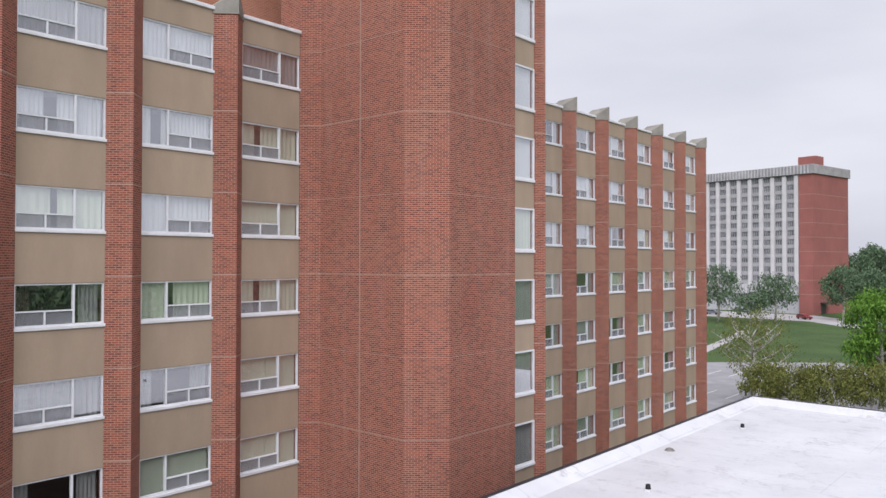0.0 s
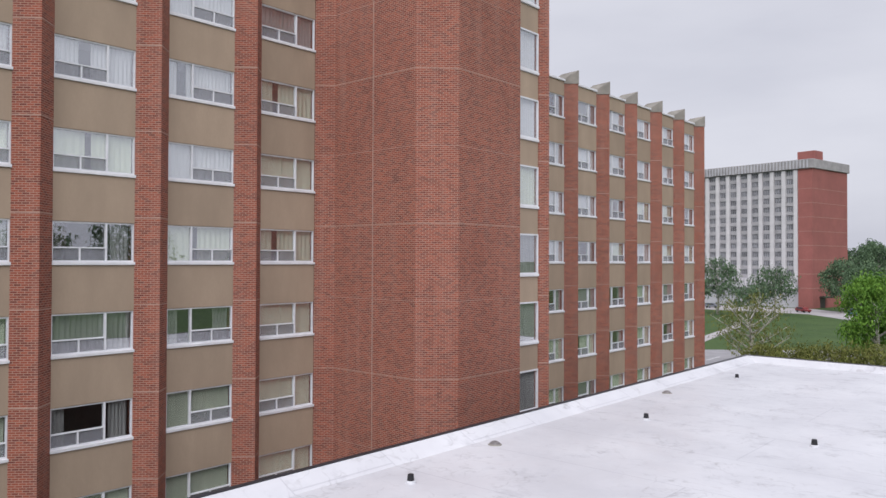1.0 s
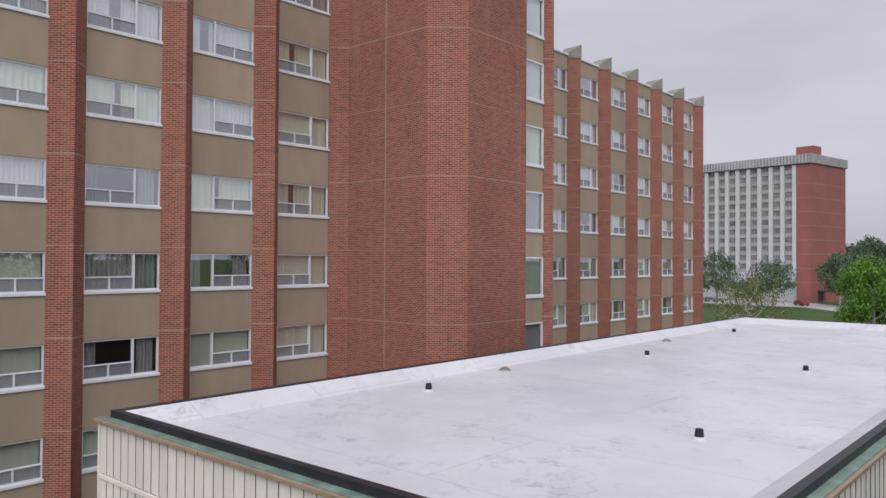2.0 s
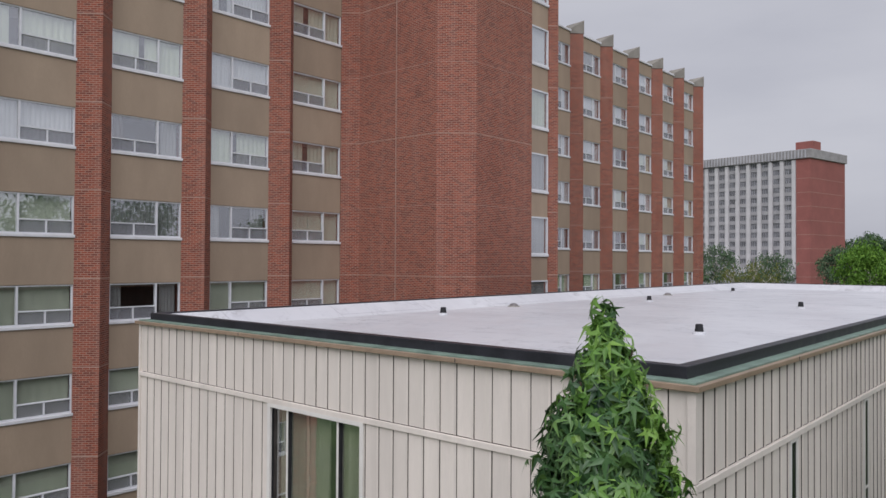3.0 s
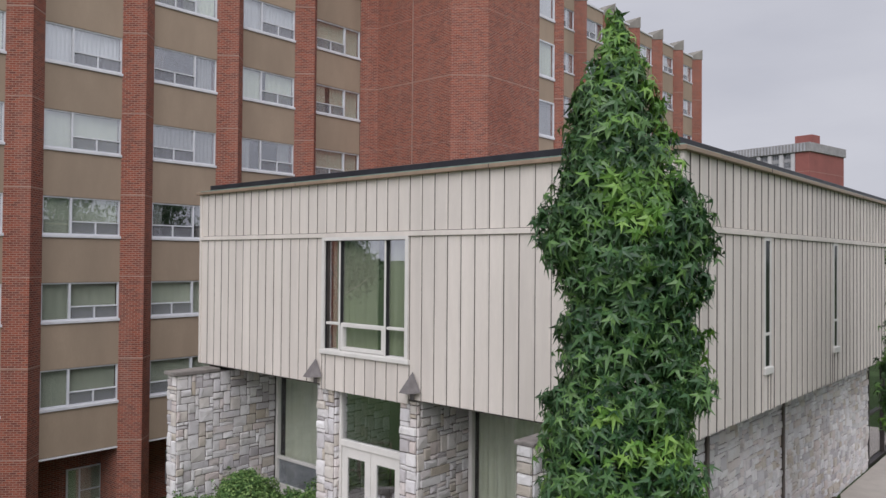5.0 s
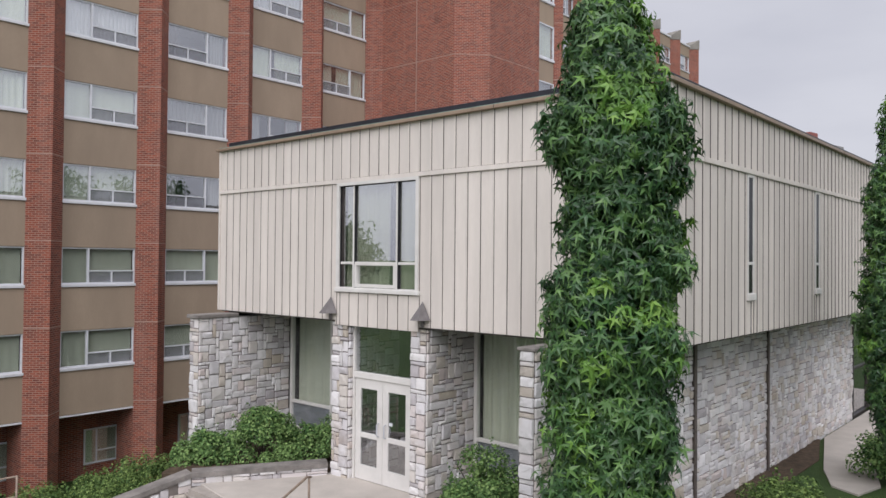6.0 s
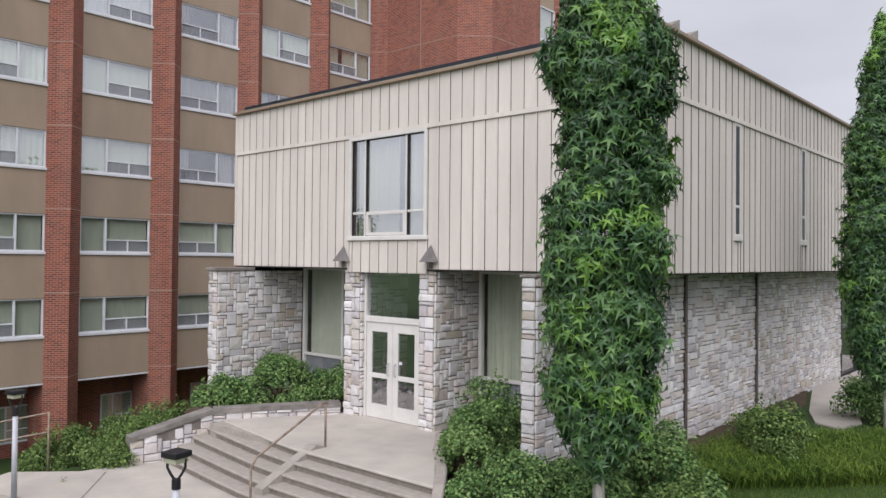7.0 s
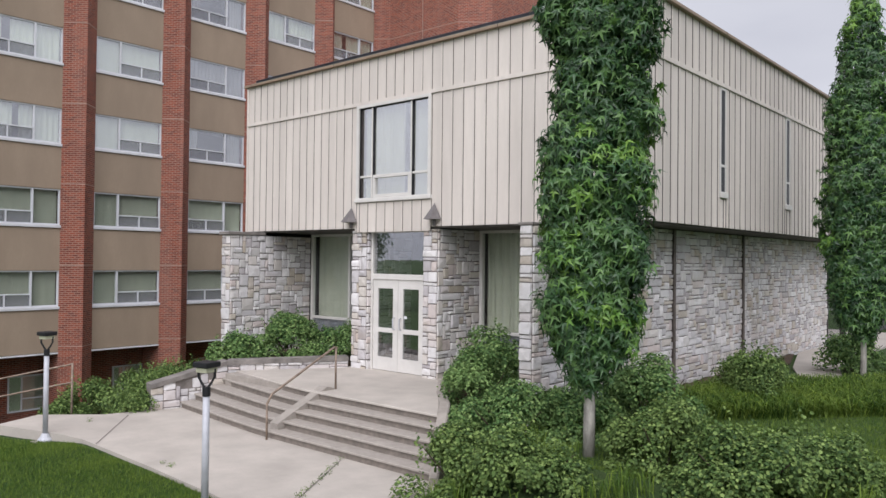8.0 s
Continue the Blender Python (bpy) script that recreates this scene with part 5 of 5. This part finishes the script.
PROFILE2 = [(1.9, 0.10, 0.10), (2.2, 0.40, 0.40), (3.0, 0.62, 0.62), (4.2, 0.70, 0.70), (5.4, 0.66, 0.66), (6.6, 0.58, 0.58), (7.6, 0.44, 0.44), (8.6, 0.22, 0.22), (9.1, 0.04, 0.04)]
gum_tree("columnar_tree", 0.66, 10.05, 0.76, 9.1, PROFILE2, "second columnar sweetgum along the stone wall", 9, 15000, girth=0.055)


def shrub(x, y, z, rx, ry, rz, leaves, mat, label, seed, size=0.07, sprigs=0, group="shrubs"):
    ob = thing("shrub", (x, y, z), label, "shrub", group)
    r = random.Random(seed)
    for i in range(4):
        a = i * 1.57 + seed
        part("stem", Shape().tube([(x, y, z - 0.05), (x + 0.35 * rx * math.cos(a), y + 0.35 * ry * math.sin(a), z + 0.45 * rz), (x + 0.7 * rx * math.cos(a), y + 0.7 * ry * math.sin(a), z + 0.8 * rz)], [0.02, 0.014, 0.006], 5).mesh("stem", TWIG), ob)
    pts, nor, clumps = [], [], []
    for i in range(int(26 * max(rx, ry))):
        u, a = r.random() ** 0.8, i * 2.39996 + r.uniform(-0.3, 0.3)
        ph = math.asin(u)
        d = Vector((math.cos(a) * math.cos(ph), math.sin(a) * math.cos(ph), math.sin(ph)))
        q = r.uniform(0.62, 0.92)
        clumps.append((Vector((x + d.x * rx * q, y + d.y * ry * q, z + d.z * rz * q + 0.05)), r.uniform(0.15, 0.30)))
    for i in range(leaves):
        c, rad = clumps[i % len(clumps)]
        d = Vector((r.gauss(0, 1), r.gauss(0, 1), r.gauss(0.25, 0.9))).normalized()
        p = c + d * rad * (1 - 0.45 * r.random() ** 2)
        pts.append((p.x, p.y, max(p.z, z)))
        nor.append((d.x, d.y, d.z + 0.75))
    for i in range(sprigs):
        a, q = r.uniform(0, 6.2832), r.random() ** 0.5
        bx, by = x + rx * 0.85 * q * math.cos(a), y + ry * 0.85 * q * math.sin(a)
        top = z + rz * math.sqrt(max(0.05, 1 - q * q)) * 0.9
        hgt = r.uniform(0.15, 0.42)
        for j in range(14):
            f = j / 14
            pts.append((bx + 0.10 * f * math.cos(a) + r.uniform(-0.035, 0.035), by + 0.10 * f * math.sin(a) + r.uniform(-0.035, 0.035), top + hgt * f))
            nor.append((math.cos(a + j * 2.4), math.sin(a + j * 2.4), 0.5))
    V, F = leaf_cloud(pts, nor, size * 0.74, ROUND, seed, 0.45, 0.25, 0.15)
    tagged(part("foliage", mesh_of("foliage", V, F, mat), ob), kind="stuff")
    return ob


SHRUBS = [
    (-10.5, 4.1, 0.88, 1.04, 0.83, 1.18, 4080, BUSH, "rounded dark green shrub in the raised planter", 0.068, 14),
    (-9.5, 4.9, 0.88, 0.83, 0.77, 0.84, 2640, BUSH, "rounded dark green shrub in the raised planter", 0.068, 12),
    (-11.3, 3.2, 0.75, 0.83, 0.77, 0.69, 2400, BUSH, "spreading green shrub in the raised planter", 0.08, 8),
    (-4.7, 4.6, 0.7, 0.92, 0.69, 1.29, 3360, BUSH, "full green shrub beside the entrance", 0.068, 12),
    (-3.95, 3.3, 0.45, 0.83, 0.80, 1.46, 4320, BUSH, "full green shrub beside the entrance", 0.068, 14),
    (-2.45, 2.1, 0.38, 1.01, 0.98, 0.95, 4080, BUSH, "dark green shrub at the foot of the tree", 0.068, 12),
    (-1.65, 2.9, 0.55, 0.86, 0.86, 0.84, 3120, BUSH, "dark green shrub at the foot of the tree", 0.068, 10),
    (-1, 3.7, 0.6, 0.83, 0.86, 1.18, 3600, BUSH, "dark green shrub against the stone wall", 0.068, 12),
    (-1.98, 0.42, 0.12, 0.82, 0.80, 0.98, 3840, IVY, "bright leafy shrub by the walk", 0.062, 26),
    (-0.95, 0.35, 0.35, 0.92, 0.80, 0.81, 3360, IVY, "bright leafy shrub by the walk", 0.062, 26),
    (0.15, 1.85, 0.55, 0.90, 0.86, 0.95, 3600, IVY, "bright leafy shrub by the lawn", 0.062, 26),
    (1.35, 1.35, 0.55, 0.92, 0.83, 0.84, 3360, IVY, "low leafy shrub by the lawn", 0.062, 26),
    (1.75, 2.3, 0.6, 0.85, 0.80, 0.72, 3000, IVY, "low dark leafy shrub by the lawn", 0.062, 20),
    (-0.55, 7.2, 0.78, 0.71, 0.80, 0.90, 2040, IVY, "yellow-green shrub by the stone wall", 0.07, 20),
    (-0.95, 8.05, 0.7, 0.63, 0.69, 0.67, 1440, IVY, "yellow-green shrub by the stone wall", 0.07, 14),
    (0.05, 11.9, 0.75, 0.86, 0.92, 0.95, 1800, BUSH, "dark low shrub by the side path", 0.08, 6),
    (1.7, 11.6, 0.7, 0.92, 0.92, 0.78, 1560, IVY, "low shrub by the side path", 0.08, 10),
    (-12.2, 1.6, -0.25, 1.21, 0.99, 1.06, 3600, IVY, "tangled weedy shrub beside the steps", 0.068, 30),
    (-11.4, 0.6, -0.05, 0.88, 0.66, 0.50, 2400, IVY, "creeping weeds spilling over the walk", 0.08, 10),
    (-13.4, 0.6, -0.6, 1.10, 0.99, 1.06, 2880, IVY, "tangled weedy shrub on the slope", 0.068, 22),
    (-13.3, 2.9, -0.4, 1.21, 0.99, 1.06, 2880, IVY, "tangled weedy shrub on the slope", 0.068, 22),
    (-15.2, 1, -1.6, 1.32, 1.10, 1.34, 2640, IVY, "weedy shrub on the lower terrace", 0.09, 14),
    (-16.5, -1.5, -2, 1.32, 1.21, 1.46, 2400, BUSH, "dark shrub on the lower terrace", 0.09, 8),
    (-15, -3.2, -1.6, 1.32, 1.10, 1.34, 2400, BUSH, "dark shrub on the lower terrace", 0.09, 8),
    (-17.5, 3.5, -2.2, 1.43, 1.32, 1.46, 2400, BUSH, "dark shrub near the residence wall", 0.09, 8),
    (-10.75, 0.45, 0.05, 0.50, 0.45, 0.34, 1500, IVY, "creeping weeds spilling over the walk", 0.062, 14),
    (-11.2, 1.35, 0.0, 0.75, 0.70, 0.85, 2200, IVY, "tangled weedy shrub beside the steps", 0.062, 26),
    (-0.32, 6.75, 0.82, 0.50, 0.50, 0.75, 1400, IVY, "yellow-green shrub by the stone wall", 0.062, 20),
]
for i, (x, y, z, rx, ry, rz, cnt, mat, label, size, sprigs) in enumerate(SHRUBS):
    shrub(x, y, z, rx, ry, rz, int(cnt * 2.9), mat, label, 100 + i, size, sprigs)


def blades(name, region, count, height, label, seed, mat=BLADE, lean=0.4):
    r = random.Random(seed)
    vs, fs = [], []
    while len(fs) < count:
        x, y = r.uniform(region[0], region[1]), r.uniform(region[2], region[3])
        if not region[4](x, y):
            continue
        z, a, h = ground_z(x, y), r.uniform(0, 6.2832), height * r.uniform(0.5, 1.3)
        w, dx, dy = 0.004 + 0.006 * height, lean * h * math.cos(a), lean * h * math.sin(a)
        sx, sy = w * math.sin(a), w * math.cos(a)
        k = len(vs)
        if height < 0.15:
            vs += [(x - sx, y + sy, z - 0.01), (x + sx, y - sy, z - 0.01), (x + dx, y + dy, z + h)]
            fs.append((k, k + 1, k + 2))
        else:
            vs += [(x - sx, y + sy, z - 0.01), (x + sx, y - sy, z - 0.01), (x + dx * 0.35 + sx, y + dy * 0.35 - sy, z + h * 0.75), (x + dx * 0.35 - sx, y + dy * 0.35 + sy, z + h * 0.75), (x + dx, y + dy, z + h * (1 - 0.35 * lean))]
            fs += [(k, k + 1, k + 2, k + 3), (k + 3, k + 2, k + 4)]
    alone(name, mesh_of(name, vs, fs, mat), label, "grass", kind="stuff")


blades("lawn_grass", (-13.0, -4.0, -4.3, -1.4, lambda x, y: y < -1.60 - max(0, (-9 - x) * 0.3)), 90000, 0.05, "short mown grass blades along the walk", 1)
blades("tall_grass", (-1.45, 3.4, 4.4, 11.0, lambda x, y: y > 4.7 + 0.95 * (x + 0.9) and y < 7.1 + 1.25 * (x + 1.35)), 44000, 0.36, "long arching grass along the stone wall", 2, lean=1.15)
blades("side_lawn_grass", (-2.0, 4.5, 1.2, 7.5, lambda x, y: y < 5.0 + 0.95 * (x + 0.9)), 80000, 0.04, "short grass blades between the shrubs", 3)
blades("weed_grass", (-2.6, 3.2, -0.3, 4.5, lambda x, y: noise.noise((x * 1.6, y * 1.6, 4)) > 0.22), 5000, 0.34, "loose tufts of long weedy grass among the shrubs", 4, lean=0.7)
alone("side_path", Shape().prism([(-2.0, 15.0), (-1.2, 11.8), (-0.75, 10.6), (-0.2, 10.3), (0.0, 11.2), (-0.5, 13.0), (-0.6, 15.5), (-0.5, 24.0), (-2.0, 24.0)], 0.5, 0.86).mesh("side_path", CONCRETE), "pale concrete path beside the glazed wall", "path", kind="structure")
alone("wall_gravel", Shape().prism([(-2.12, 5.2), (-1.55, 5.3), (-1.5, 12.6), (-2.05, 14.8), (-2.12, 14.8)], 0.5, 0.84).mesh("wall_gravel", MULCH), "brown mulch strip along the stone wall", "mulch", kind="structure")

# ---- distance ----
FZ = -1.5


def sheet(name, outline, mat, label, z=FZ + 0.05):
    return alone(name, Shape().prism(outline, FZ - 0.3, z).mesh(name, mat), label, "road" if "road" in name else name.replace("_", " "), kind="structure")


sheet("parking_lot", [(-60, 70), (-10, 70), (-22, 122), (-31, 131), (-62, 105)], ASPHALT, "grey asphalt parking lot behind the annex")
lines = Shape()
for i in range(14):
    for y in (96, 113):
        lines.box(-54 + 3 * i, -53.88 + 3 * i, y - 8, y - 3, FZ + 0.03, FZ + 0.06)
alone("parking_lines", lines.mesh("parking_lines", PAINTLINE), "white painted parking bay lines", "road marking", kind="structure")
sheet("far_road", [(-150, 224), (-87, 216.3), (-59.1, 215.5), (-31.7, 185), (-20, 160), (-12, 166), (-36.9, 215), (-64.1, 239), (-96.9, 240.9), (-150, 248)], ROADGREY, "pale road before the far tower block", FZ + 0.06)
sheet("far_path", [(-54.2, 128), (-51.8, 128), (-58, 163), (-62, 176), (-63.5, 176), (-60, 163)], ROADGREY, "pale footpath across the lawn", FZ + 0.05)

# far tower block
far = thing("tower_block", (-64.9, 242.3, FZ), "far tower block with pale window bays and red brick end", "building")
fx1, fy0, fz1 = -64.9, 242.3, 40.7
part("brick_end", Shape().box(-69.2, fx1, fy0 - 0.4, fy0 + 23, FZ, fz1).mesh("brick_end", BRICK_FAR), far, "plain red brick end bay")
part("body", Shape().box(-130, -69.2, fy0 + 0.35, fy0 + 23, FZ, fz1).mesh("body", FARRIB), far)
part("fascia", Shape().box(-131, fx1 + 0.5, fy0 - 1.0, fy0 + 23.5, fz1, fz1 + 2.8, 0.1).mesh("fascia", FARFASCIA), far, "ribbed concrete roof fascia")
rib = Shape().box(-0.18, 0.18, -0.25, 0.0, fz1 + 0.1, fz1 + 2.6).mesh("rib", FARRIB)
for i in range(60):
    part("rib", rib, far, at=Matrix.Translation((-66 - i * 1.05, fy0 - 1.0, 0)))
part("plant_room", Shape().box(-72.0, -66.5, fy0 + 5, fy0 + 10, fz1 + 2.8, fz1 + 6.0, 0.1).mesh("plant_room", BRICK_FAR), far, "small brick plant room on the roof")
for k in range(8):
    part("brick_band", Shape().box(-69.22, fx1 + 0.03, fy0 - 0.43, fy0 + 22.95, 4.5 + 4.3 * k, 4.6 + 4.3 * k).mesh("brick_band", BAND), far)
fin = Shape().box(-0.6, 0.6, -0.6, 0.4, 7.2, fz1 - 0.2, 0.05).mesh("fin", FARCON)
spandrel = Shape().box(-3.2, -0.55, 0.0, 0.4, 0.0, 1.15, 0.03).mesh("spandrel", FARSPAN)
strip = Shape()
for i in range(4):
    strip.box(-3.10 + i * 0.66, -2.70 + i * 0.66, 0.1, 0.3, 1.2, 2.65)
strip = strip.mesh("window", FARPANE)
for b in range(12):
    x = -69.9 - b * 3.75
    part("fin", fin, far, at=Matrix.Translation((x, fy0, 0)))
    for row in range(12):
        z = 7.3 + row * 2.78
        part("spandrel", spandrel, far, at=Matrix.Translation((x, fy0, z)))
        part("window", strip, far, at=Matrix.Translation((x, fy0, z)))
part("podium", Shape().box(-131, -69.3, fy0 - 1.2, fy0 + 0.6, 4.2, 7.3, 0.05).mesh("podium", FARRIB), far)
podium_rib = Shape().box(-0.16, 0.16, -0.25, 0.0, 4.3, 7.2).mesh("podium_rib", FARCON)
for i in range(40):
    part("podium_rib", podium_rib, far, at=Matrix.Translation((-70 - i * 1.05, fy0 - 1.2, 0)))
part("porch", Shape().box(fx1 - 0.05, fx1 + 2.5, fy0 + 4, fy0 + 8, 1.6, 2.1, 0.05).box(fx1 - 0.02, fx1 + 0.03, fy0 + 4.4, fy0 + 7.6, FZ, 1.6).mesh("porch", DARKMETAL), far, "dark entrance porch")

far.matrix_basis = far.matrix_basis @ Matrix.Rotation(radians(-10.3), 4, "Z")


def tree(x, y, z, h, spread, mat, label, seed, leaves, size, bare=0.0, trunk_h=0.35):
    ob = thing("tree", (x, y, z), label, "tree", "trees behind the annex")
    r = random.Random(seed)
    part("trunk", Shape().tube([(x, y, z - 0.3), (x + 0.02 * h, y, z + h * 0.3), (x, y + 0.02 * h, z + h * 0.75)], [h * 0.026, h * 0.02, h * 0.006], 9).mesh("trunk", BARK, True), ob)
    tips = []
    for i in range(18 if bare else 11):
        a, f = i * 2.4 + seed, 0.28 + 0.5 * i / (18 if bare else 11)
        L = spread * r.uniform(0.6, 1.0) * (1.15 - 0.5 * f)
        p0 = Vector((x, y, z + h * f))
        p1 = p0 + Vector((L * 0.5 * math.cos(a), L * 0.5 * math.sin(a), h * 0.10))
        p2 = p0 + Vector((L * math.cos(a), L * math.sin(a), h * 0.24))
        limb = Shape().tube([p0, p1, p2], [h * 0.011, h * 0.007, h * 0.002], 6)
        for j in range(6 if bare else 3):
            q = p1.lerp(p2, j / 6)
            e = q + Vector((r.uniform(-1, 1), r.uniform(-1, 1), r.uniform(0.2, 1.2))) * h * 0.10
            limb.tube([q, e], [h * 0.004, h * 0.001], 4)
            tips.append(e)
        part("limb", limb.mesh("limb", BARK), ob)
        tips += [p1, p2]
    pts, nor = [], []
    clumps = [(Vector(t), r.uniform(0.16, 0.30) * spread) for t in tips]
    if not bare:
        for i in range(40):
            a, f = r.uniform(0, 6.2832), r.random()
            hh = trunk_h + (1 - trunk_h) * f
            rad = spread * math.sqrt(max(0.03, 1 - (2 * f - 0.9) ** 2)) * 0.78
            clumps.append((Vector((x + rad * math.cos(a), y + rad * math.sin(a), z + h * hh)), r.uniform(0.2, 0.36) * spread))
    for i in range(leaves):
        c, rad = clumps[i % len(clumps)]
        d = Vector((r.gauss(0, 1), r.gauss(0, 1), r.gauss(0, 0.8))).normalized()
        q = rad * r.random() ** 0.4
        p = c + d * q
        pts.append(tuple(p))
        nor.append((d.x, d.y, d.z + 0.5))
    V, F = leaf_cloud(pts, nor, size, OVAL, seed, 0.6)
    tagged(part("crown", mesh_of("crown", V, F, mat), ob), kind="stuff")
    return ob


TREES = [
    (-29.6, 87.1, 10.0, 5.0, TREEOLIVE, "half-bare spring tree with thin yellow-green leaves", 2400, 0.26, 1),
    (-26.6, 82.0, 5.2, 3.0, TREEOLIVE, "olive-green small tree beyond the annex roof", 3600, 0.26, 0),
    (-23.7, 80.4, 5.6, 3.4, TREEOLIVE, "olive-green small tree beyond the annex roof", 4200, 0.26, 0),
    (-20.6, 83.5, 5.6, 3.6, TREEOLIVE, "olive-green small tree beyond the annex roof", 4200, 0.26, 0),
    (-17.5, 85.5, 5.4, 3.6, TREEOLIVE, "olive-green small tree beyond the annex roof", 4200, 0.26, 0),
    (-18.2, 93.5, 12.4, 4.4, TREELIME, "large fresh lime-green tree", 11000, 0.32, 0),
    (-13.5, 97.5, 12.8, 4.8, TREELIME, "large fresh lime-green tree", 9000, 0.34, 0),
    (-76.8, 198.6, 14.5, 6.0, TREEDARK, "dark green tree before the far tower", 2400, 0.6, 0),
    (-64.6, 206.0, 12.5, 6.5, TREEDARK, "dark green tree before the far tower", 2300, 0.6, 0),
    (-67.6, 196.0, 8.0, 5.0, TREEDARK, "grey-green tree before the far tower", 1400, 0.6, 0),
    (-53.0, 225.0, 14.5, 6.0, TREEDARK, "dark spreading tree beside the brick end", 3600, 0.65, 0),
    (-48.0, 232.0, 13.0, 6.0, TREEDARK, "dark spreading tree beside the brick end", 2800, 0.7, 0),
    (-66.6, 300.7, 18.5, 7.0, TREEDARK, "dark tree behind the road", 2600, 0.9, 0),
    (-67.3, 340.0, 21.0, 6.0, TREEDARK, "far dark conifer on the rise", 2400, 1.0, 0),
    (-76.8, 371.5, 23.0, 6.5, TREEDARK, "far dark conifer on the rise", 2400, 1.1, 0),
    (52.0, -22.0, 13.0, 6.0, TREEDARK, "broad dark tree across the lawn", 3600, 0.5, 0),
    (58.0, 4.0, 15.0, 6.5, TREEDARK, "broad dark tree across the lawn", 3600, 0.5, 0),
    (-62.0, -42.0, 11.0, 5.5, TREEDARK, "broad dark tree across the lawn", 3000, 0.5, 0),
    (-55.0, -55.0, 9.0, 4.5, TREEDARK, "broad dark tree across the lawn", 2600, 0.5, 0),
    (-74.0, -50.0, 12.5, 6.0, TREEDARK, "broad dark tree across the lawn", 3000, 0.55, 0),
    (-58.0, -72.0, 11.5, 5.5, TREEDARK, "broad dark tree across the lawn", 3000, 0.55, 0),
    (66.0, 22.0, 18.0, 7.0, TREEDARK, "broad dark tree across the lawn", 3600, 0.6, 0),
    (62.0, 38.0, 19.0, 7.5, TREEDARK, "broad dark tree across the lawn", 3600, 0.6, 0),
    (70.0, 56.0, 20.0, 8.0, TREEDARK, "broad dark tree across the lawn", 3600, 0.6, 0),
    (58.0, 72.0, 17.0, 7.0, TREEDARK, "broad dark tree across the lawn", 3600, 0.6, 0),
    (30.0, -52.0, 12.0, 6.0, TREEDARK, "broad dark tree across the lawn", 3600, 0.5, 0),
]
for i, (x, y, h, spread, mat, label, n, size, bare) in enumerate(TREES):
    tree(x, y, FZ, h, spread, mat, label, 300 + i, n, size, bare)
# low wooded rise on the horizon
vs, fs = [], []
hr = random.Random(5)
for i in range(9000):
    a = hr.uniform(-0.75, 0.35)
    d = hr.uniform(520, 620)
    x, y, z = d * math.sin(a), d * math.cos(a), FZ + hr.random() ** 0.7 * (9 + 5 * noise.noise((a * 14, 0, 0)) + 3 * noise.noise((a * 60, 3, 0)))
    k = len(vs)
    s = hr.uniform(1.2, 2.6)
    vs += [(x - s, y, z), (x + s * 0.3, y - s, z - s * 0.4), (x + s, y, z + s * 0.3), (x, y + s * 0.4, z + s)]
    fs += [(k, k + 1, k + 2), (k, k + 2, k + 3)]
alone("far_woods", mesh_of("far_woods", vs, fs, TREEDARK), "distant dark green woods on the horizon", "woods", kind="stuff")


def car(x, y, turn, paint, label, tall=1.0):
    ob = thing("car", (x, y, FZ + 0.06), label, "car", "parked cars")
    at = Matrix.Translation((x, y, FZ + 0.06)) @ Matrix.Rotation(radians(turn), 4, "Z")
    prof = [(-2.2, 0.35), (2.2, 0.35), (2.25, 0.8), (1.2, 0.95), (0.7, 1.42 * tall), (-1.5, 1.45 * tall), (-2.15, 0.98)]
    v = [(px, -0.85, pz) for px, pz in prof] + [(px, 0.85, pz) for px, pz in prof]
    n = len(prof)
    body = Shape().add(v, [tuple(range(n - 1, -1, -1)), tuple(range(n, 2 * n))] + [(i, (i + 1) % n, n + (i + 1) % n, n + i) for i in range(n)])
    part("body", body.mesh("body", paint), ob, at=at)
    part("side_glass", Shape().box(-1.45, 0.75, -0.862, 0.862, 0.98, 1.34 * tall).mesh("side_glass", FARGLASS), ob, at=at)
    for px in (-1.35, 1.4):
        for py in (-0.8, 0.8):
            part("wheel", Shape().tube([(px, py - 0.1, 0.33), (px, py + 0.1, 0.33)], 0.33, 14).mesh("wheel", BLACK), ob, at=at)


car(-47.7, 216.5, -45, plain("teal_car_paint", (0.05, 0.14, 0.16), 0.3), "teal van parked on the far road", 1.25)
car(-62.0, 222.0, -35, plain("red_car_paint", (0.20, 0.04, 0.04), 0.3), "dark red car on the far road")
car(-88.0, 223.5, -5, plain("grey_car_paint", (0.16, 0.17, 0.19), 0.3), "grey car on the far road")


# weeds in the pavement joints
def weeds(spots, seed):
    r = random.Random(seed)
    pts, nor = [], []
    for x, y, w in spots:
        for j in range(int(26 * w)):
            a, q = r.uniform(0, 6.2832), r.random() * 0.07 * w
            pts.append((x + q * math.cos(a), y + 1.4 * q * math.sin(a), PLAZA + 0.01 + r.random() * 0.05))
            nor.append((math.cos(a) * 0.5, math.sin(a) * 0.5, 1.0))
    V, F = leaf_cloud(pts, nor, 0.026, OVAL, seed, 0.5)
    alone("joint_weeds", mesh_of("joint_weeds", V, F, IVY), "small green weeds growing in the pavement joints", "weeds", kind="stuff")


weeds([(-4.67, 0.65, 0.8), (-4.51, 0.43, 0.8), (-4.39, 0.2, 0.9), (-4.2, -0.02, 1.2), (-4.07, -0.24, 0.8), (-3.94, -0.46, 0.9), (-3.82, -0.69, 0.8), (-3.68, -0.91, 1.3), (-3.5, -1.13, 1.2), (-6.25, -1.35, 1.2), (-6.45, -1.35, 0.8), (-10.37, -0.72, 0.6), (-10.22, -0.8200000000000001, 0.6)], 17)
